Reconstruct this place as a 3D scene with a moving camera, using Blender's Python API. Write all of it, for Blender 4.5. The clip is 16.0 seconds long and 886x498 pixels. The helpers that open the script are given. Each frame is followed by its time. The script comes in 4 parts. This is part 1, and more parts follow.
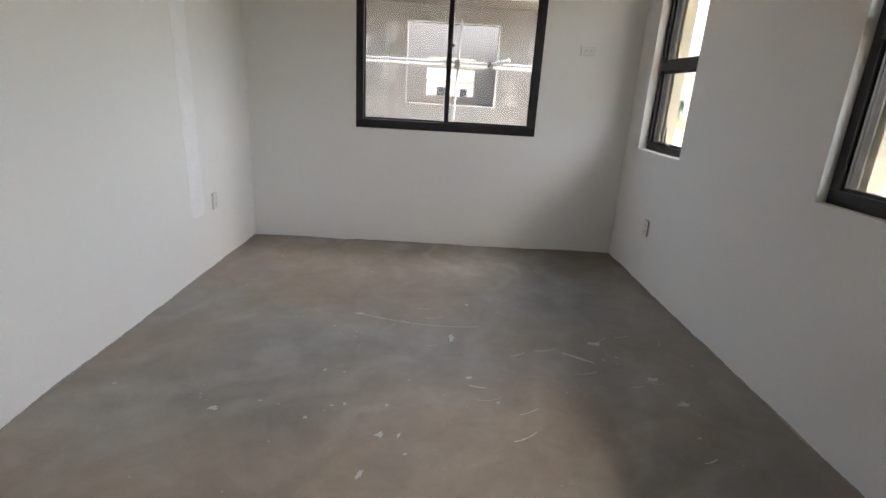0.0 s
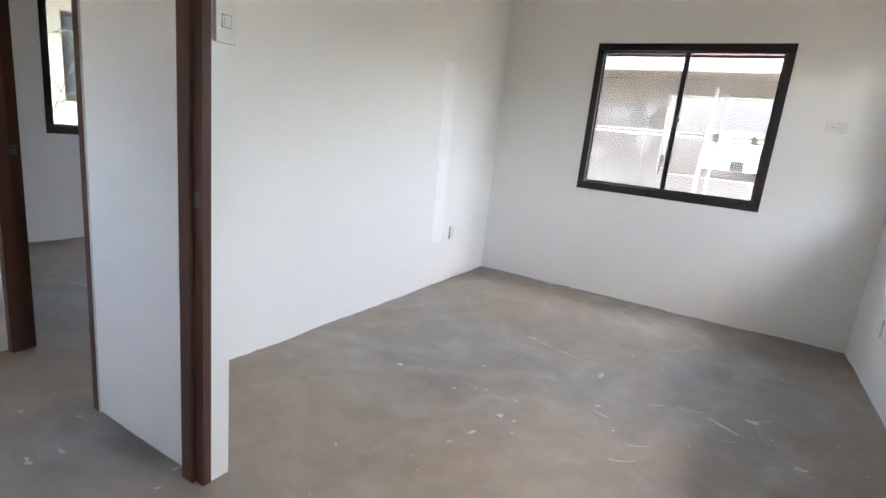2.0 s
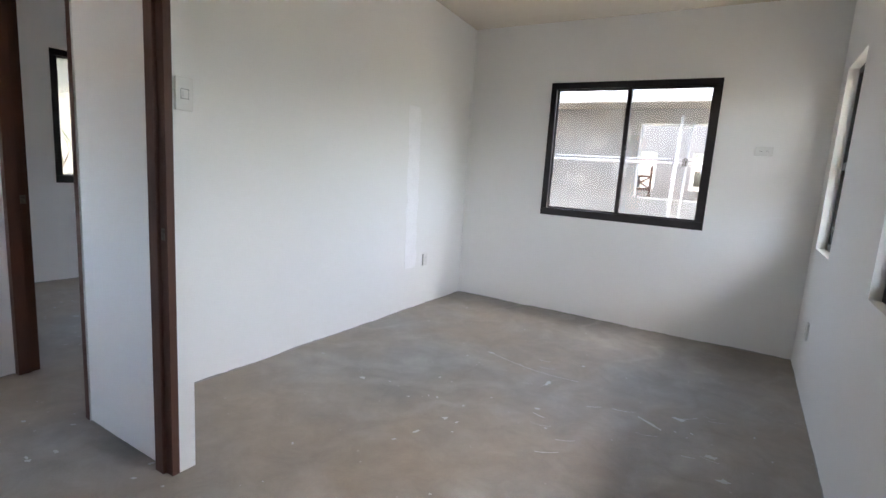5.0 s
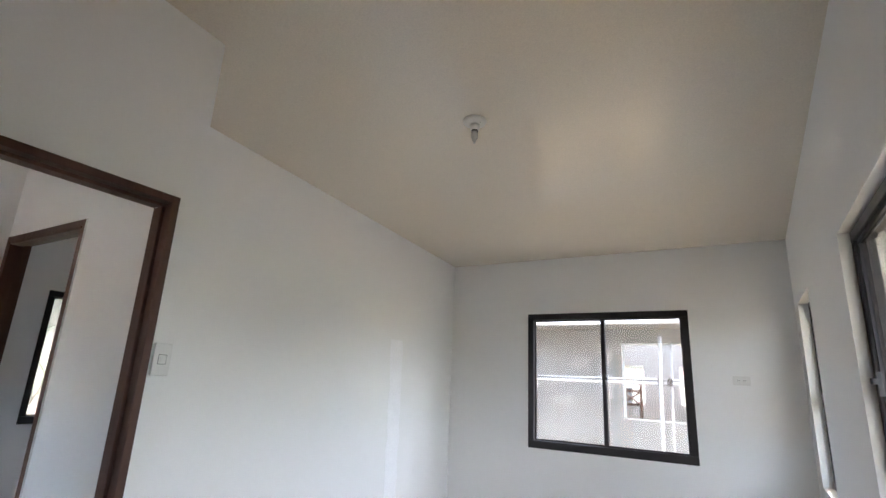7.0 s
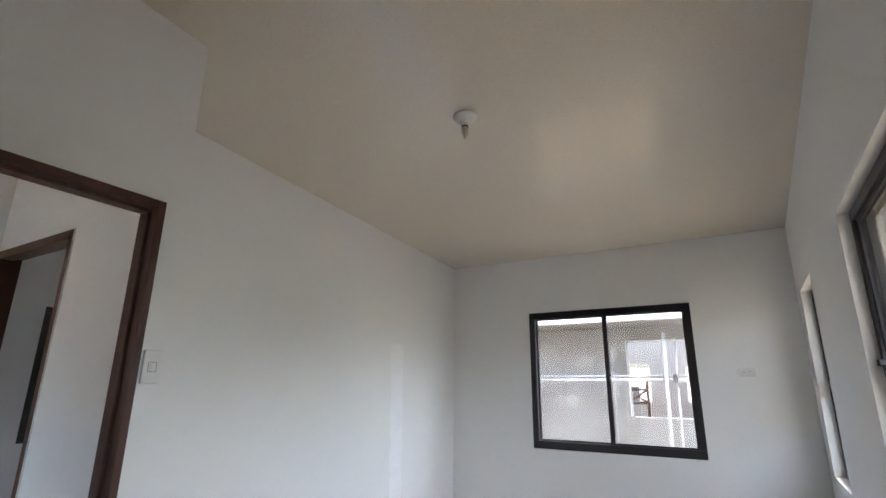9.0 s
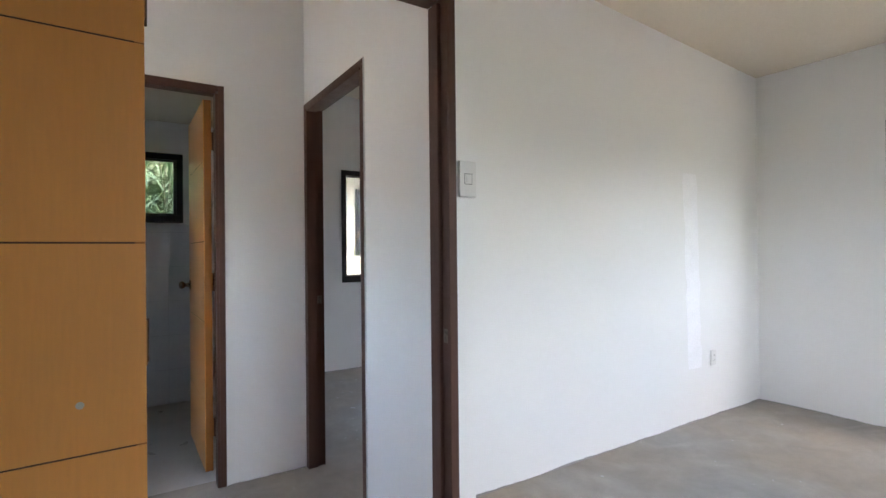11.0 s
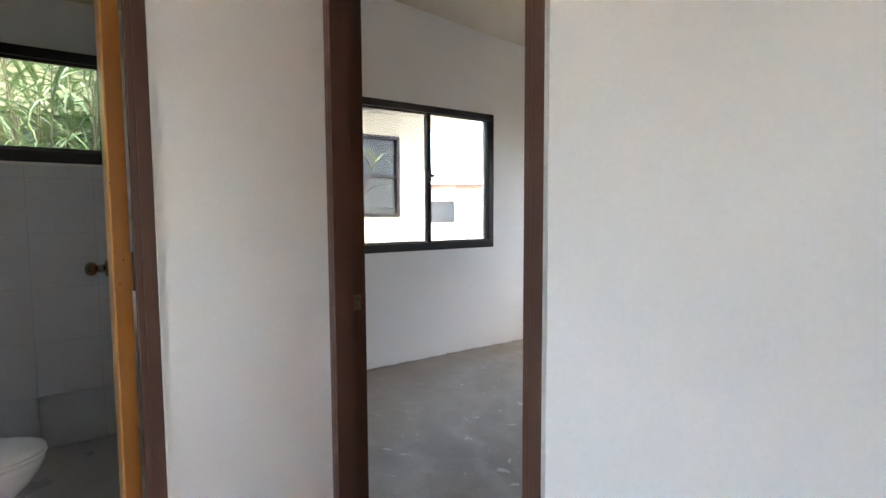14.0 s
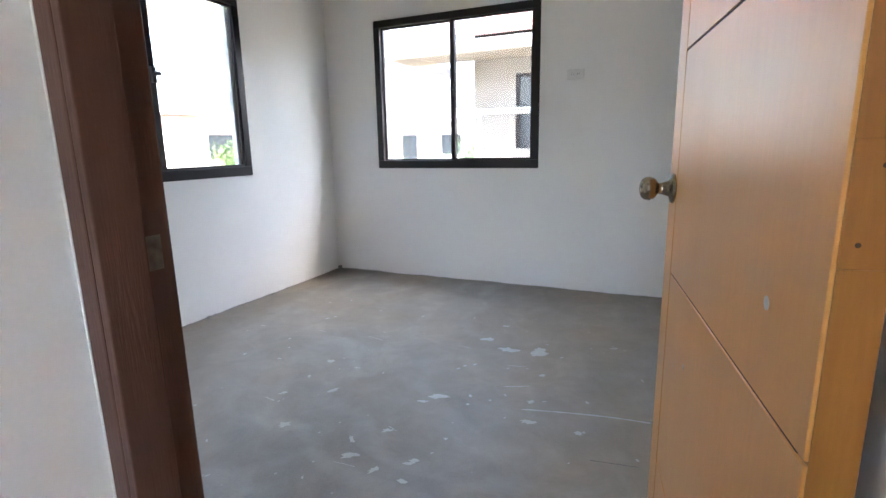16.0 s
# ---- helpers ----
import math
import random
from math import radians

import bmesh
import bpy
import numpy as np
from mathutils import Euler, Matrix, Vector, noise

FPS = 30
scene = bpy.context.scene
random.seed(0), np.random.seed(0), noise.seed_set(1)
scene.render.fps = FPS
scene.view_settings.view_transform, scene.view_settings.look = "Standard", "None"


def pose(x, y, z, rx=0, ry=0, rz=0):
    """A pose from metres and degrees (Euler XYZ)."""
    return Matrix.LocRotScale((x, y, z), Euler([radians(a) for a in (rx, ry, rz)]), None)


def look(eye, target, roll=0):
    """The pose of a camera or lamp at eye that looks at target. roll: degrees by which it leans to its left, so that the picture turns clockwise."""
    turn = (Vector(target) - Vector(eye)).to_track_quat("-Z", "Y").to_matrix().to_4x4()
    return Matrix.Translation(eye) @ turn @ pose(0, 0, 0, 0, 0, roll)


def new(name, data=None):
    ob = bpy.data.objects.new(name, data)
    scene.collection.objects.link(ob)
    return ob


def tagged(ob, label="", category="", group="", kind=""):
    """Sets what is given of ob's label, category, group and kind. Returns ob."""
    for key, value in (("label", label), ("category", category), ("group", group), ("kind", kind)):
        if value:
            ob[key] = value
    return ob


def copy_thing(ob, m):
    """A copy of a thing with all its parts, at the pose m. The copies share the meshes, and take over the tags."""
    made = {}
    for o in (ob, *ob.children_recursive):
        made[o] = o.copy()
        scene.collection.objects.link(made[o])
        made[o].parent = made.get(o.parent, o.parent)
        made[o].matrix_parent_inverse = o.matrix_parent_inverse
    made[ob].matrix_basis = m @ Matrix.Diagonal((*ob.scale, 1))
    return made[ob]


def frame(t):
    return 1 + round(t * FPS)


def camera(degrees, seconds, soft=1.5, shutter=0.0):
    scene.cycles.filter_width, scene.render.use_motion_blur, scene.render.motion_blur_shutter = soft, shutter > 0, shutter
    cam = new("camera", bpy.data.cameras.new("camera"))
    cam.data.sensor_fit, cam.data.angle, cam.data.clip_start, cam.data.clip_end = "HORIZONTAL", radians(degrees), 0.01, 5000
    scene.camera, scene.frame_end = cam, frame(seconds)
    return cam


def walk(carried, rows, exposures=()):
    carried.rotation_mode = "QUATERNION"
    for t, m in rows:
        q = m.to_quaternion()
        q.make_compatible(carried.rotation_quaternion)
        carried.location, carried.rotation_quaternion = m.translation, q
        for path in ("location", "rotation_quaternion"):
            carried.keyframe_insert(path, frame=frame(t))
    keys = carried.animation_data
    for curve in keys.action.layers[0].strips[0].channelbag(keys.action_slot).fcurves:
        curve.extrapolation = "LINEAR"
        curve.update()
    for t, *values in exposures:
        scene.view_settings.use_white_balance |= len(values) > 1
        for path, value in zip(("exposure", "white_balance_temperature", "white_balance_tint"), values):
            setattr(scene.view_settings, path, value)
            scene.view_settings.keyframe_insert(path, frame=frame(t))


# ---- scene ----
cam = camera(83.3, 16.0)
PATH = [
    (0, (1.471, -3.964, 1.202), (1.511, -2.056, 0.605), 3.4),
    (0.5, (1.681, -4.106, 1.187), (1.402, -2.203, 0.639), 3.4),
    (1, (1.748, -4.235, 1.196), (1.271, -2.359, 0.694), 3.8),
    (1.5, (1.839, -4.375, 1.253), (1.11, -2.575, 0.775), 3.7),
    (2, (2.038, -4.416, 1.223), (1.078, -2.716, 0.787), 6.0),
    (2.5, (2.161, -4.535, 1.216), (1.137, -2.865, 0.812), 6.4),
    (3, (2.275, -4.583, 1.242), (1.246, -2.914, 0.847), 6.1),
    (5.3, (2.523, -4.533, 1.281), (1.506, -2.833, 1.004), 2.9),
    (5.5, (2.544, -4.539, 1.3), (1.511, -2.834, 1.135), 2.6),
    (6, (2.559, -4.532, 1.348), (1.519, -2.825, 1.443), 2.4),
    (6.5, (2.514, -4.538, 1.394), (1.508, -2.84, 1.719), 2.5),
    (7, (2.558, -4.545, 1.443), (1.565, -2.888, 1.96), 2.7),
    (7.5, (2.474, -4.526, 1.438), (1.542, -2.879, 2.083), 2.2),
    (8, (2.506, -4.52, 1.465), (1.574, -2.883, 2.136), 2.5),
    (8.5, (2.527, -4.487, 1.423), (1.587, -2.859, 2.106), 1.7),
    (9, (2.565, -4.488, 1.412), (1.571, -2.839, 1.953), 0.6),
    (9.5, (2.645, -4.482, 1.336), (1.46, -2.9, 1.647), -0.4),
    (9.7, (2.592, -4.494, 1.339), (1.32, -2.963, 1.531), -0.2),
    (10, (2.467, -4.468, 1.306), (1.087, -3.024, 1.418), -0.8),
    (10.2, (2.372, -4.465, 1.286), (0.926, -3.085, 1.37), -1.0),
    (12.3, (1.457, -4.187, 1.23), (-0.395, -3.436, 1.16), 1.0),
    (12.5, (1.344, -4.159, 1.242), (-0.509, -3.411, 1.16), 1.0),
    (13, (1.072, -4.089, 1.228), (-0.78, -3.339, 1.144), 0.9),
    (13.5, (0.773, -4.047, 1.21), (-1.057, -3.244, 1.119), 0.9),
    (14, (0.533, -4.047, 1.228), (-1.105, -2.907, 1.085), -0.3),
    (14.5, (0.284, -3.998, 1.186), (-1.26, -2.735, 1.045), -2.2),
    (15, (0.091, -3.93, 1.151), (-1.282, -2.486, 0.983), -2.0),
    (15.5, (-0.084, -3.875, 1.122), (-1.096, -2.173, 0.837), -0.9),
    (16, (-0.209, -3.847, 1.094), (-1.005, -2.057, 0.693), -1.1),
]
EXPOSURES = [(0, 4.9, 6900, 10), (0.5, 5.15, 6500, 10), (1, 5.3, 6400, 10), (1.5, 5.5, 6400, 10), (2.5, 5.68, 6400, 10), (3.2, 5.55, 6300, 10), (5.5, 5.38, 6250, 10), (6.5, 5.32, 6200, 10), (7.5, 5.5, 6150, 10), (8, 5.4, 6050, 10), (8.5, 5.15, 6150, 10), (9, 5.15, 6150, 10), (9.5, 5.27, 6200, 10), (10, 5.55, 6200, 10), (12.5, 5.75, 6500, 10), (13, 5.85, 6600, 10), (13.5, 6.05, 6800, 10), (14.5, 5.8, 6750, 10), (15, 5.9, 6750, 10), (15.5, 6.15, 6500, 10), (16, 6.4, 6400, 10)]
walk(cam, [(t, look(eye, target, roll)) for t, eye, target, roll in PATH], EXPOSURES)

# ---- world and sun: bright overcast sky ----
world = bpy.data.worlds.new("sky")
scene.world = world
world.use_nodes = True
wn = world.node_tree.nodes
sky = wn.new("ShaderNodeTexSky")
sky.sky_type, sky.sun_disc = "NISHITA", False
sky.sun_elevation, sky.sun_rotation = radians(62), radians(94)
sky.air_density, sky.dust_density, sky.ozone_density = 1.0, 6.0, 1.0
wn["Background"].inputs["Strength"].default_value = 0.15
world.node_tree.links.new(sky.outputs["Color"], wn["Background"].inputs["Color"])
sun = new("sun", bpy.data.lights.new("sun", "SUN"))
sun.data.energy, sun.data.angle, sun.data.color = 0.6, radians(175), (0.86, 0.93, 1.0)
sun.matrix_world = look((7.5, -0.5, 14), (0, 0, 0))


# ---- materials ----
def material(name, color, rough=0.6, metal=0.0, second=None, scale=4.0, amount=0.5, fine=60.0, bump=0.05, stretch=(1, 1, 1),
             spec=0.5, coat=0.0, rough_var=0.1, detail=5.0):
    """A surface whose colour wanders between two tones at a coarse and a fine scale, with relief and uneven gloss."""
    m = bpy.data.materials.new(name)
    m.use_nodes = True
    nt, n = m.node_tree, m.node_tree.nodes
    b = n["Principled BSDF"]
    b.inputs["Metallic"].default_value = metal
    b.inputs["Specular IOR Level"].default_value = spec
    b.inputs["Coat Weight"].default_value = coat
    b.inputs["Coat Roughness"].default_value = 0.15
    co = n.new("ShaderNodeTexCoord")
    mp = n.new("ShaderNodeMapping")
    mp.inputs["Scale"].default_value = stretch
    nt.links.new(co.outputs["Object"], mp.inputs["Vector"])
    big, small = n.new("ShaderNodeTexNoise"), n.new("ShaderNodeTexNoise")
    big.inputs["Scale"].default_value, big.inputs["Detail"].default_value = scale, detail
    small.inputs["Scale"].default_value, small.inputs["Detail"].default_value = fine, 3
    for t in (big, small):
        nt.links.new(mp.outputs["Vector"], t.inputs["Vector"])
    ramp = n.new("ShaderNodeMapRange")
    ramp.inputs["From Min"].default_value, ramp.inputs["From Max"].default_value = 0.3, 0.72
    nt.links.new(big.outputs["Fac"], ramp.inputs["Value"])
    mix = n.new("ShaderNodeMix")
    mix.data_type = "RGBA"
    second = second or tuple(c * 0.8 for c in color)
    mix.inputs[6].default_value, mix.inputs[7].default_value = (*color, 1), (*second, 1)
    sc = n.new("ShaderNodeMath")
    sc.operation = "MULTIPLY"
    sc.inputs[1].default_value = amount
    nt.links.new(ramp.outputs["Result"], sc.inputs[0])
    nt.links.new(sc.outputs[0], mix.inputs[0])
    mix2 = n.new("ShaderNodeMix")
    mix2.data_type, mix2.blend_type = "RGBA", "MULTIPLY"
    mix2.inputs[0].default_value = 0.25 * min(1, amount * 2)
    nt.links.new(mix.outputs[2], mix2.inputs[6])
    nt.links.new(small.outputs["Fac"], mix2.inputs[7])
    gain = n.new("ShaderNodeMix")
    gain.data_type, gain.blend_type = "RGBA", "MULTIPLY"
    gain.inputs[0].default_value = 1
    k = 1 + 0.125 * min(1, amount * 2)
    gain.inputs[7].default_value = (k, k, k, 1)
    nt.links.new(mix2.outputs[2], gain.inputs[6])
    nt.links.new(gain.outputs[2], b.inputs["Base Color"])
    rr = n.new("ShaderNodeMapRange")
    rr.inputs["To Min"].default_value, rr.inputs["To Max"].default_value = max(0.02, rough - rough_var), min(1, rough + rough_var)
    nt.links.new(big.outputs["Fac"], rr.inputs["Value"])
    nt.links.new(rr.outputs["Result"], b.inputs["Roughness"])
    if bump:
        bp = n.new("ShaderNodeBump")
        bp.inputs["Strength"].default_value, bp.inputs["Distance"].default_value = bump, 0.01
        nt.links.new(small.outputs["Fac"], bp.inputs["Height"])
        nt.links.new(bp.outputs["Normal"], b.inputs["Normal"])
    return m


def glass_material(name, tint):
    """Thin window glass: see-through, with gloss that grows at grazing angles."""
    m = bpy.data.materials.new(name)
    m.use_nodes = True
    nt, n = m.node_tree, m.node_tree.nodes
    n.remove(n["Principled BSDF"])
    clear, gloss, mix, edge = n.new("ShaderNodeBsdfTransparent"), n.new("ShaderNodeBsdfGlossy"), n.new("ShaderNodeMixShader"), n.new("ShaderNodeLayerWeight")
    power, part_gloss = n.new("ShaderNodeMath"), n.new("ShaderNodeMath")
    clear.inputs["Color"].default_value = (*tint, 1)
    gloss.inputs["Roughness"].default_value = 0.02
    power.operation, power.inputs[1].default_value = "POWER", 5
    part_gloss.operation, part_gloss.inputs[1].default_value, part_gloss.inputs[2].default_value = "MULTIPLY_ADD", 0.45, 0.02
    nt.links.new(edge.outputs["Facing"], power.inputs[0])
    nt.links.new(power.outputs[0], part_gloss.inputs[0])
    nt.links.new(part_gloss.outputs[0], mix.inputs[0])
    nt.links.new(clear.outputs[0], mix.inputs[1])
    nt.links.new(gloss.outputs[0], mix.inputs[2])
    nt.links.new(mix.outputs[0], n["Material Output"].inputs["Surface"])
    return m


def concrete_floor_material(name):
    """Power-trowelled concrete: grey, with brown and pale clouds, arcs of the trowel, hairline cracks and grit."""
    m = material(name, (0.25, 0.24, 0.225), 0.5, second=(0.145, 0.135, 0.12), scale=1.1, amount=0.85, fine=140, bump=0.10, rough_var=0.12, detail=9)
    nt, n = m.node_tree, m.node_tree.nodes
    b = n["Principled BSDF"]
    src = b.inputs["Base Color"].links[0].from_socket
    co = n.new("ShaderNodeTexCoord")
    dist = n.new("ShaderNodeTexNoise")
    dist.inputs["Scale"].default_value = 0.9
    dist.inputs["Detail"].default_value = 2
    nt.links.new(co.outputs["Object"], dist.inputs["Vector"])
    add = n.new("ShaderNodeMixRGB")
    add.blend_type = "ADD"
    add.inputs[0].default_value = 1.6
    nt.links.new(co.outputs["Object"], add.inputs[1])
    nt.links.new(dist.outputs["Color"], add.inputs[2])
    wave = n.new("ShaderNodeTexWave")
    wave.wave_type, wave.rings_direction = "RINGS", "Z"
    wave.inputs["Scale"].default_value, wave.inputs["Distortion"].default_value = 0.9, 11.0
    wave.inputs["Detail"].default_value, wave.inputs["Detail Scale"].default_value = 9.0, 1.3
    nt.links.new(add.outputs[0], wave.inputs["Vector"])
    mr = n.new("ShaderNodeMapRange")
    mr.inputs["From Min"].default_value, mr.inputs["From Max"].default_value = 0.55, 1.0
    mr.inputs["To Max"].default_value = 0.22
    nt.links.new(wave.outputs["Fac"], mr.inputs["Value"])
    mx = n.new("ShaderNodeMixRGB")
    mx.inputs[2].default_value = (0.36, 0.345, 0.32, 1)
    nt.links.new(mr.outputs["Result"], mx.inputs[0])
    nt.links.new(src, mx.inputs[1])
    brown = n.new("ShaderNodeTexNoise")
    brown.inputs["Scale"].default_value, brown.inputs["Detail"].default_value = 0.8, 6
    mpb = n.new("ShaderNodeMapping")
    mpb.inputs["Location"].default_value = (7.3, 2.1, 0)
    nt.links.new(co.outputs["Object"], mpb.inputs["Vector"])
    nt.links.new(mpb.outputs["Vector"], brown.inputs["Vector"])
    mb = n.new("ShaderNodeMapRange")
    mb.inputs["From Min"].default_value, mb.inputs["From Max"].default_value, mb.inputs["To Max"].default_value = 0.38, 0.60, 0.85
    nt.links.new(brown.outputs["Fac"], mb.inputs["Value"])
    mxb = n.new("ShaderNodeMixRGB")
    mxb.inputs[2].default_value = (0.232, 0.188, 0.142, 1)
    nt.links.new(mb.outputs["Result"], mxb.inputs[0])
    nt.links.new(mx.outputs[0], mxb.inputs[1])
    swirl, streak = n.new("ShaderNodeTexNoise"), n.new("ShaderNodeTexNoise")
    swirl.inputs["Scale"].default_value, swirl.inputs["Detail"].default_value = 1.7, 12
    swirl.inputs["Roughness"].default_value, swirl.inputs["Distortion"].default_value = 0.62, 0.9
    nt.links.new(co.outputs["Object"], swirl.inputs["Vector"])
    streak.inputs["Scale"].default_value, streak.inputs["Detail"].default_value = 5.5, 10
    streak.inputs["Roughness"].default_value, streak.inputs["Distortion"].default_value = 0.7, 0.6
    nt.links.new(co.outputs["Object"], streak.inputs["Vector"])
    tone = mxb.outputs[0]
    for tex, lo, hi in ((swirl, 0.86, 1.30), (streak, 0.88, 1.18)):
        span, times = n.new("ShaderNodeMapRange"), n.new("ShaderNodeMixRGB")
        span.inputs["From Min"].default_value, span.inputs["From Max"].default_value = 0.30, 0.70
        span.inputs["To Min"].default_value, span.inputs["To Max"].default_value = lo, hi
        nt.links.new(tex.outputs["Fac"], span.inputs["Value"])
        times.blend_type = "MULTIPLY"
        times.inputs[0].default_value = 1
        nt.links.new(tone, times.inputs[1])
        nt.links.new(span.outputs["Result"], times.inputs[2])
        tone = times.outputs[0]
    gloss = n.new("ShaderNodeMapRange")
    gloss.inputs["From Min"].default_value, gloss.inputs["From Max"].default_value = 0.3, 0.7
    gloss.inputs["To Min"].default_value, gloss.inputs["To Max"].default_value = 0.42, 0.70
    nt.links.new(swirl.outputs["Fac"], gloss.inputs["Value"])
    nt.links.new(gloss.outputs["Result"], b.inputs["Roughness"])
    specks = n.new("ShaderNodeTexVoronoi")
    specks.inputs["Scale"].default_value = 9
    nt.links.new(co.outputs["Object"], specks.inputs["Vector"])
    ms = n.new("ShaderNodeMapRange")
    ms.inputs["From Min"].default_value, ms.inputs["From Max"].default_value, ms.inputs["To Min"].default_value, ms.inputs["To Max"].default_value = 0.03, 0.06, 0.35, 0.0
    nt.links.new(specks.outputs["Distance"], ms.inputs["Value"])
    mxs = n.new("ShaderNodeMixRGB")
    mxs.inputs[2].default_value = (0.5, 0.49, 0.46, 1)
    nt.links.new(ms.outputs["Result"], mxs.inputs[0])
    nt.links.new(tone, mxs.inputs[1])
    nt.links.new(mxs.outputs[0], b.inputs["Base Color"])
    return m


M_WALL = material("wall_paint", (0.86, 0.86, 0.85), 0.42, second=(0.79, 0.79, 0.775), scale=0.7, amount=0.12, fine=140, bump=0.004, detail=3)
M_CEIL = material("ceiling_paint", (0.79, 0.715, 0.59), 0.19, second=(0.75, 0.685, 0.575), scale=0.8, amount=0.5, fine=150, bump=0.008, rough_var=0.03, spec=1.0)
M_FLOOR = concrete_floor_material("trowelled_concrete")
M_REVEAL = material("cream_exterior_paint", (0.78, 0.73, 0.60), 0.6, scale=2, amount=0.3, fine=150)
M_BRONZE = material("dark_bronze_aluminium", (0.025, 0.022, 0.024), 0.36, metal=0.3, scale=3, amount=0.4, fine=90, bump=0.01)
M_JAMB = material("dark_stained_wood", (0.115, 0.056, 0.040), 0.50, second=(0.066, 0.031, 0.022), scale=3, amount=0.7, fine=50, bump=0.10, stretch=(6, 6, 0.5), spec=0.3)
M_LEAF = material("orange_varnished_wood", (0.62, 0.285, 0.08), 0.33, second=(0.53, 0.235, 0.062), scale=1.4, amount=0.3, fine=25, bump=0.002, stretch=(5, 5, 0.45), coat=0.06, rough_var=0.03, spec=0.4)
# Varnished edge wood, also darkened to stand in for dim light on it.
M_EDGE_SHADED = material("varnished_wood_edge_shaded", (0.33, 0.125, 0.02), 0.45, second=(0.20, 0.075, 0.013), scale=3.0, amount=0.8, fine=40, bump=0.02, stretch=(6, 6, 0.5), coat=0.1)
M_GROOVE = material("dark_groove", (0.05, 0.022, 0.012), 0.7, scale=5, amount=0.4)
M_BRASS = material("antique_brass", (0.34, 0.28, 0.21), 0.20, metal=1.0, scale=12, amount=0.35, fine=200, bump=0, rough_var=0.04)
M_STEEL = material("dull_steel", (0.14, 0.12, 0.105), 0.55, metal=0.7, scale=15, amount=0.6, fine=150)
M_STRIKE = material("worn_dark_steel", (0.09, 0.07, 0.058), 0.6, metal=0.4, scale=60, amount=0.9, second=(0.26, 0.22, 0.18), fine=150)
M_CHROME = material("chrome", (0.75, 0.75, 0.76), 0.12, metal=1.0, scale=10, amount=0.2, bump=0)
M_PLASTIC = material("white_plastic", (0.78, 0.78, 0.76), 0.35, scale=6, amount=0.15, fine=100, bump=0.005)
M_DARKPL = material("dark_plastic", (0.03, 0.03, 0.03), 0.4, scale=6, amount=0.3)
M_CERAMIC = material("white_ceramic", (0.80, 0.80, 0.80), 0.12, scale=5, amount=0.1, fine=40, bump=0.0, coat=0.5)
M_TILE = material("grey_glossy_tile", (0.74, 0.755, 0.78), 0.14, scale=3, amount=0.25, fine=60, bump=0.004, rough_var=0.05)
M_GROUT = material("grout", (0.56, 0.57, 0.59), 0.7, scale=8, amount=0.4)
M_BATHFLOOR = material("bath_floor_tile", (0.50, 0.49, 0.48), 0.3, scale=5, amount=0.4, fine=80, bump=0.02)
M_GLASS = glass_material("window_glass", (0.45, 0.455, 0.455))
M_FROST = glass_material("greenish_glass", (0.52, 0.55, 0.53))
M_BULB = material("bulb_glass", (0.6, 0.6, 0.58), 0.15, scale=10, amount=0.2, bump=0)
M_CONCRETE = material("raw_plastered_concrete", (0.37, 0.36, 0.342), 0.85, second=(0.215, 0.205, 0.188), scale=1.2, amount=0.9, fine=5, bump=0.0, detail=10)
M_PATCH = material("plaster_patch", (0.46, 0.45, 0.43), 0.85, scale=4, amount=0.5, fine=40, bump=0.2)
M_GREYIN = material("grey_interior_render", (0.44, 0.435, 0.425), 0.85, scale=1.5, amount=0.4, fine=6, bump=0.0)
M_FASCIA = material("white_gutter_paint", (0.82, 0.81, 0.80), 0.4, scale=2, amount=0.2, fine=60)
M_ROOF = material("dusty_red_roof", (0.36, 0.22, 0.19), 0.6, scale=2, amount=0.5, fine=60, stretch=(1, 6, 1))
M_PIPE = material("galvanised_pipe", (0.62, 0.61, 0.60), 0.5, metal=0.3, scale=6, amount=0.5, fine=80)
M_SOIL = material("pale_soil", (0.26, 0.215, 0.15), 0.9, second=(0.19, 0.155, 0.105), scale=0.5, amount=0.8, fine=9, bump=0.3)
M_GRASS = material("field_grass", (0.12, 0.16, 0.05), 0.85, second=(0.20, 0.19, 0.09), scale=0.4, amount=0.8, fine=12, bump=0.4)
M_LEAVES = material("green_leaves", (0.07, 0.13, 0.04), 0.45, second=(0.12, 0.19, 0.07), scale=3, amount=0.8, fine=30)
M_PALM = material("long_green_leaves", (0.11, 0.18, 0.07), 0.4, second=(0.24, 0.30, 0.16), scale=4, amount=0.9, fine=30)
M_STEM = material("brown_stem", (0.16, 0.11, 0.07), 0.8, scale=6, amount=0.6, stretch=(4, 4, 1))
M_CREAM = material("cream_house_paint", (0.82, 0.77, 0.65), 0.7, scale=1, amount=0.3, fine=40, bump=0.05)
M_WHITEH = material("white_house_paint", (0.80, 0.79, 0.77), 0.7, scale=1, amount=0.3, fine=30)
M_TEAL = material("turquoise_paint", (0.10, 0.45, 0.40), 0.6, scale=2, amount=0.3)
M_PINK = material("salmon_paint", (0.47, 0.33, 0.29), 0.6, scale=2, amount=0.3)
M_GREYROOF = material("grey_metal_roof", (0.28, 0.29, 0.31), 0.5, metal=0.2, scale=1, amount=0.4, stretch=(6, 1, 1))
M_DARKGLASS = material("dark_window_glass", (0.05, 0.06, 0.07), 0.06, scale=1, amount=0.4, bump=0, spec=0.9)
M_SPLAT = material("dried_paint", (0.46, 0.455, 0.44), 0.7, scale=20, amount=0.6, fine=120, bump=0.1)
M_FILLER = material("white_filler", (0.80, 0.80, 0.79), 0.8, scale=8, amount=0.3, fine=90, bump=0.1)
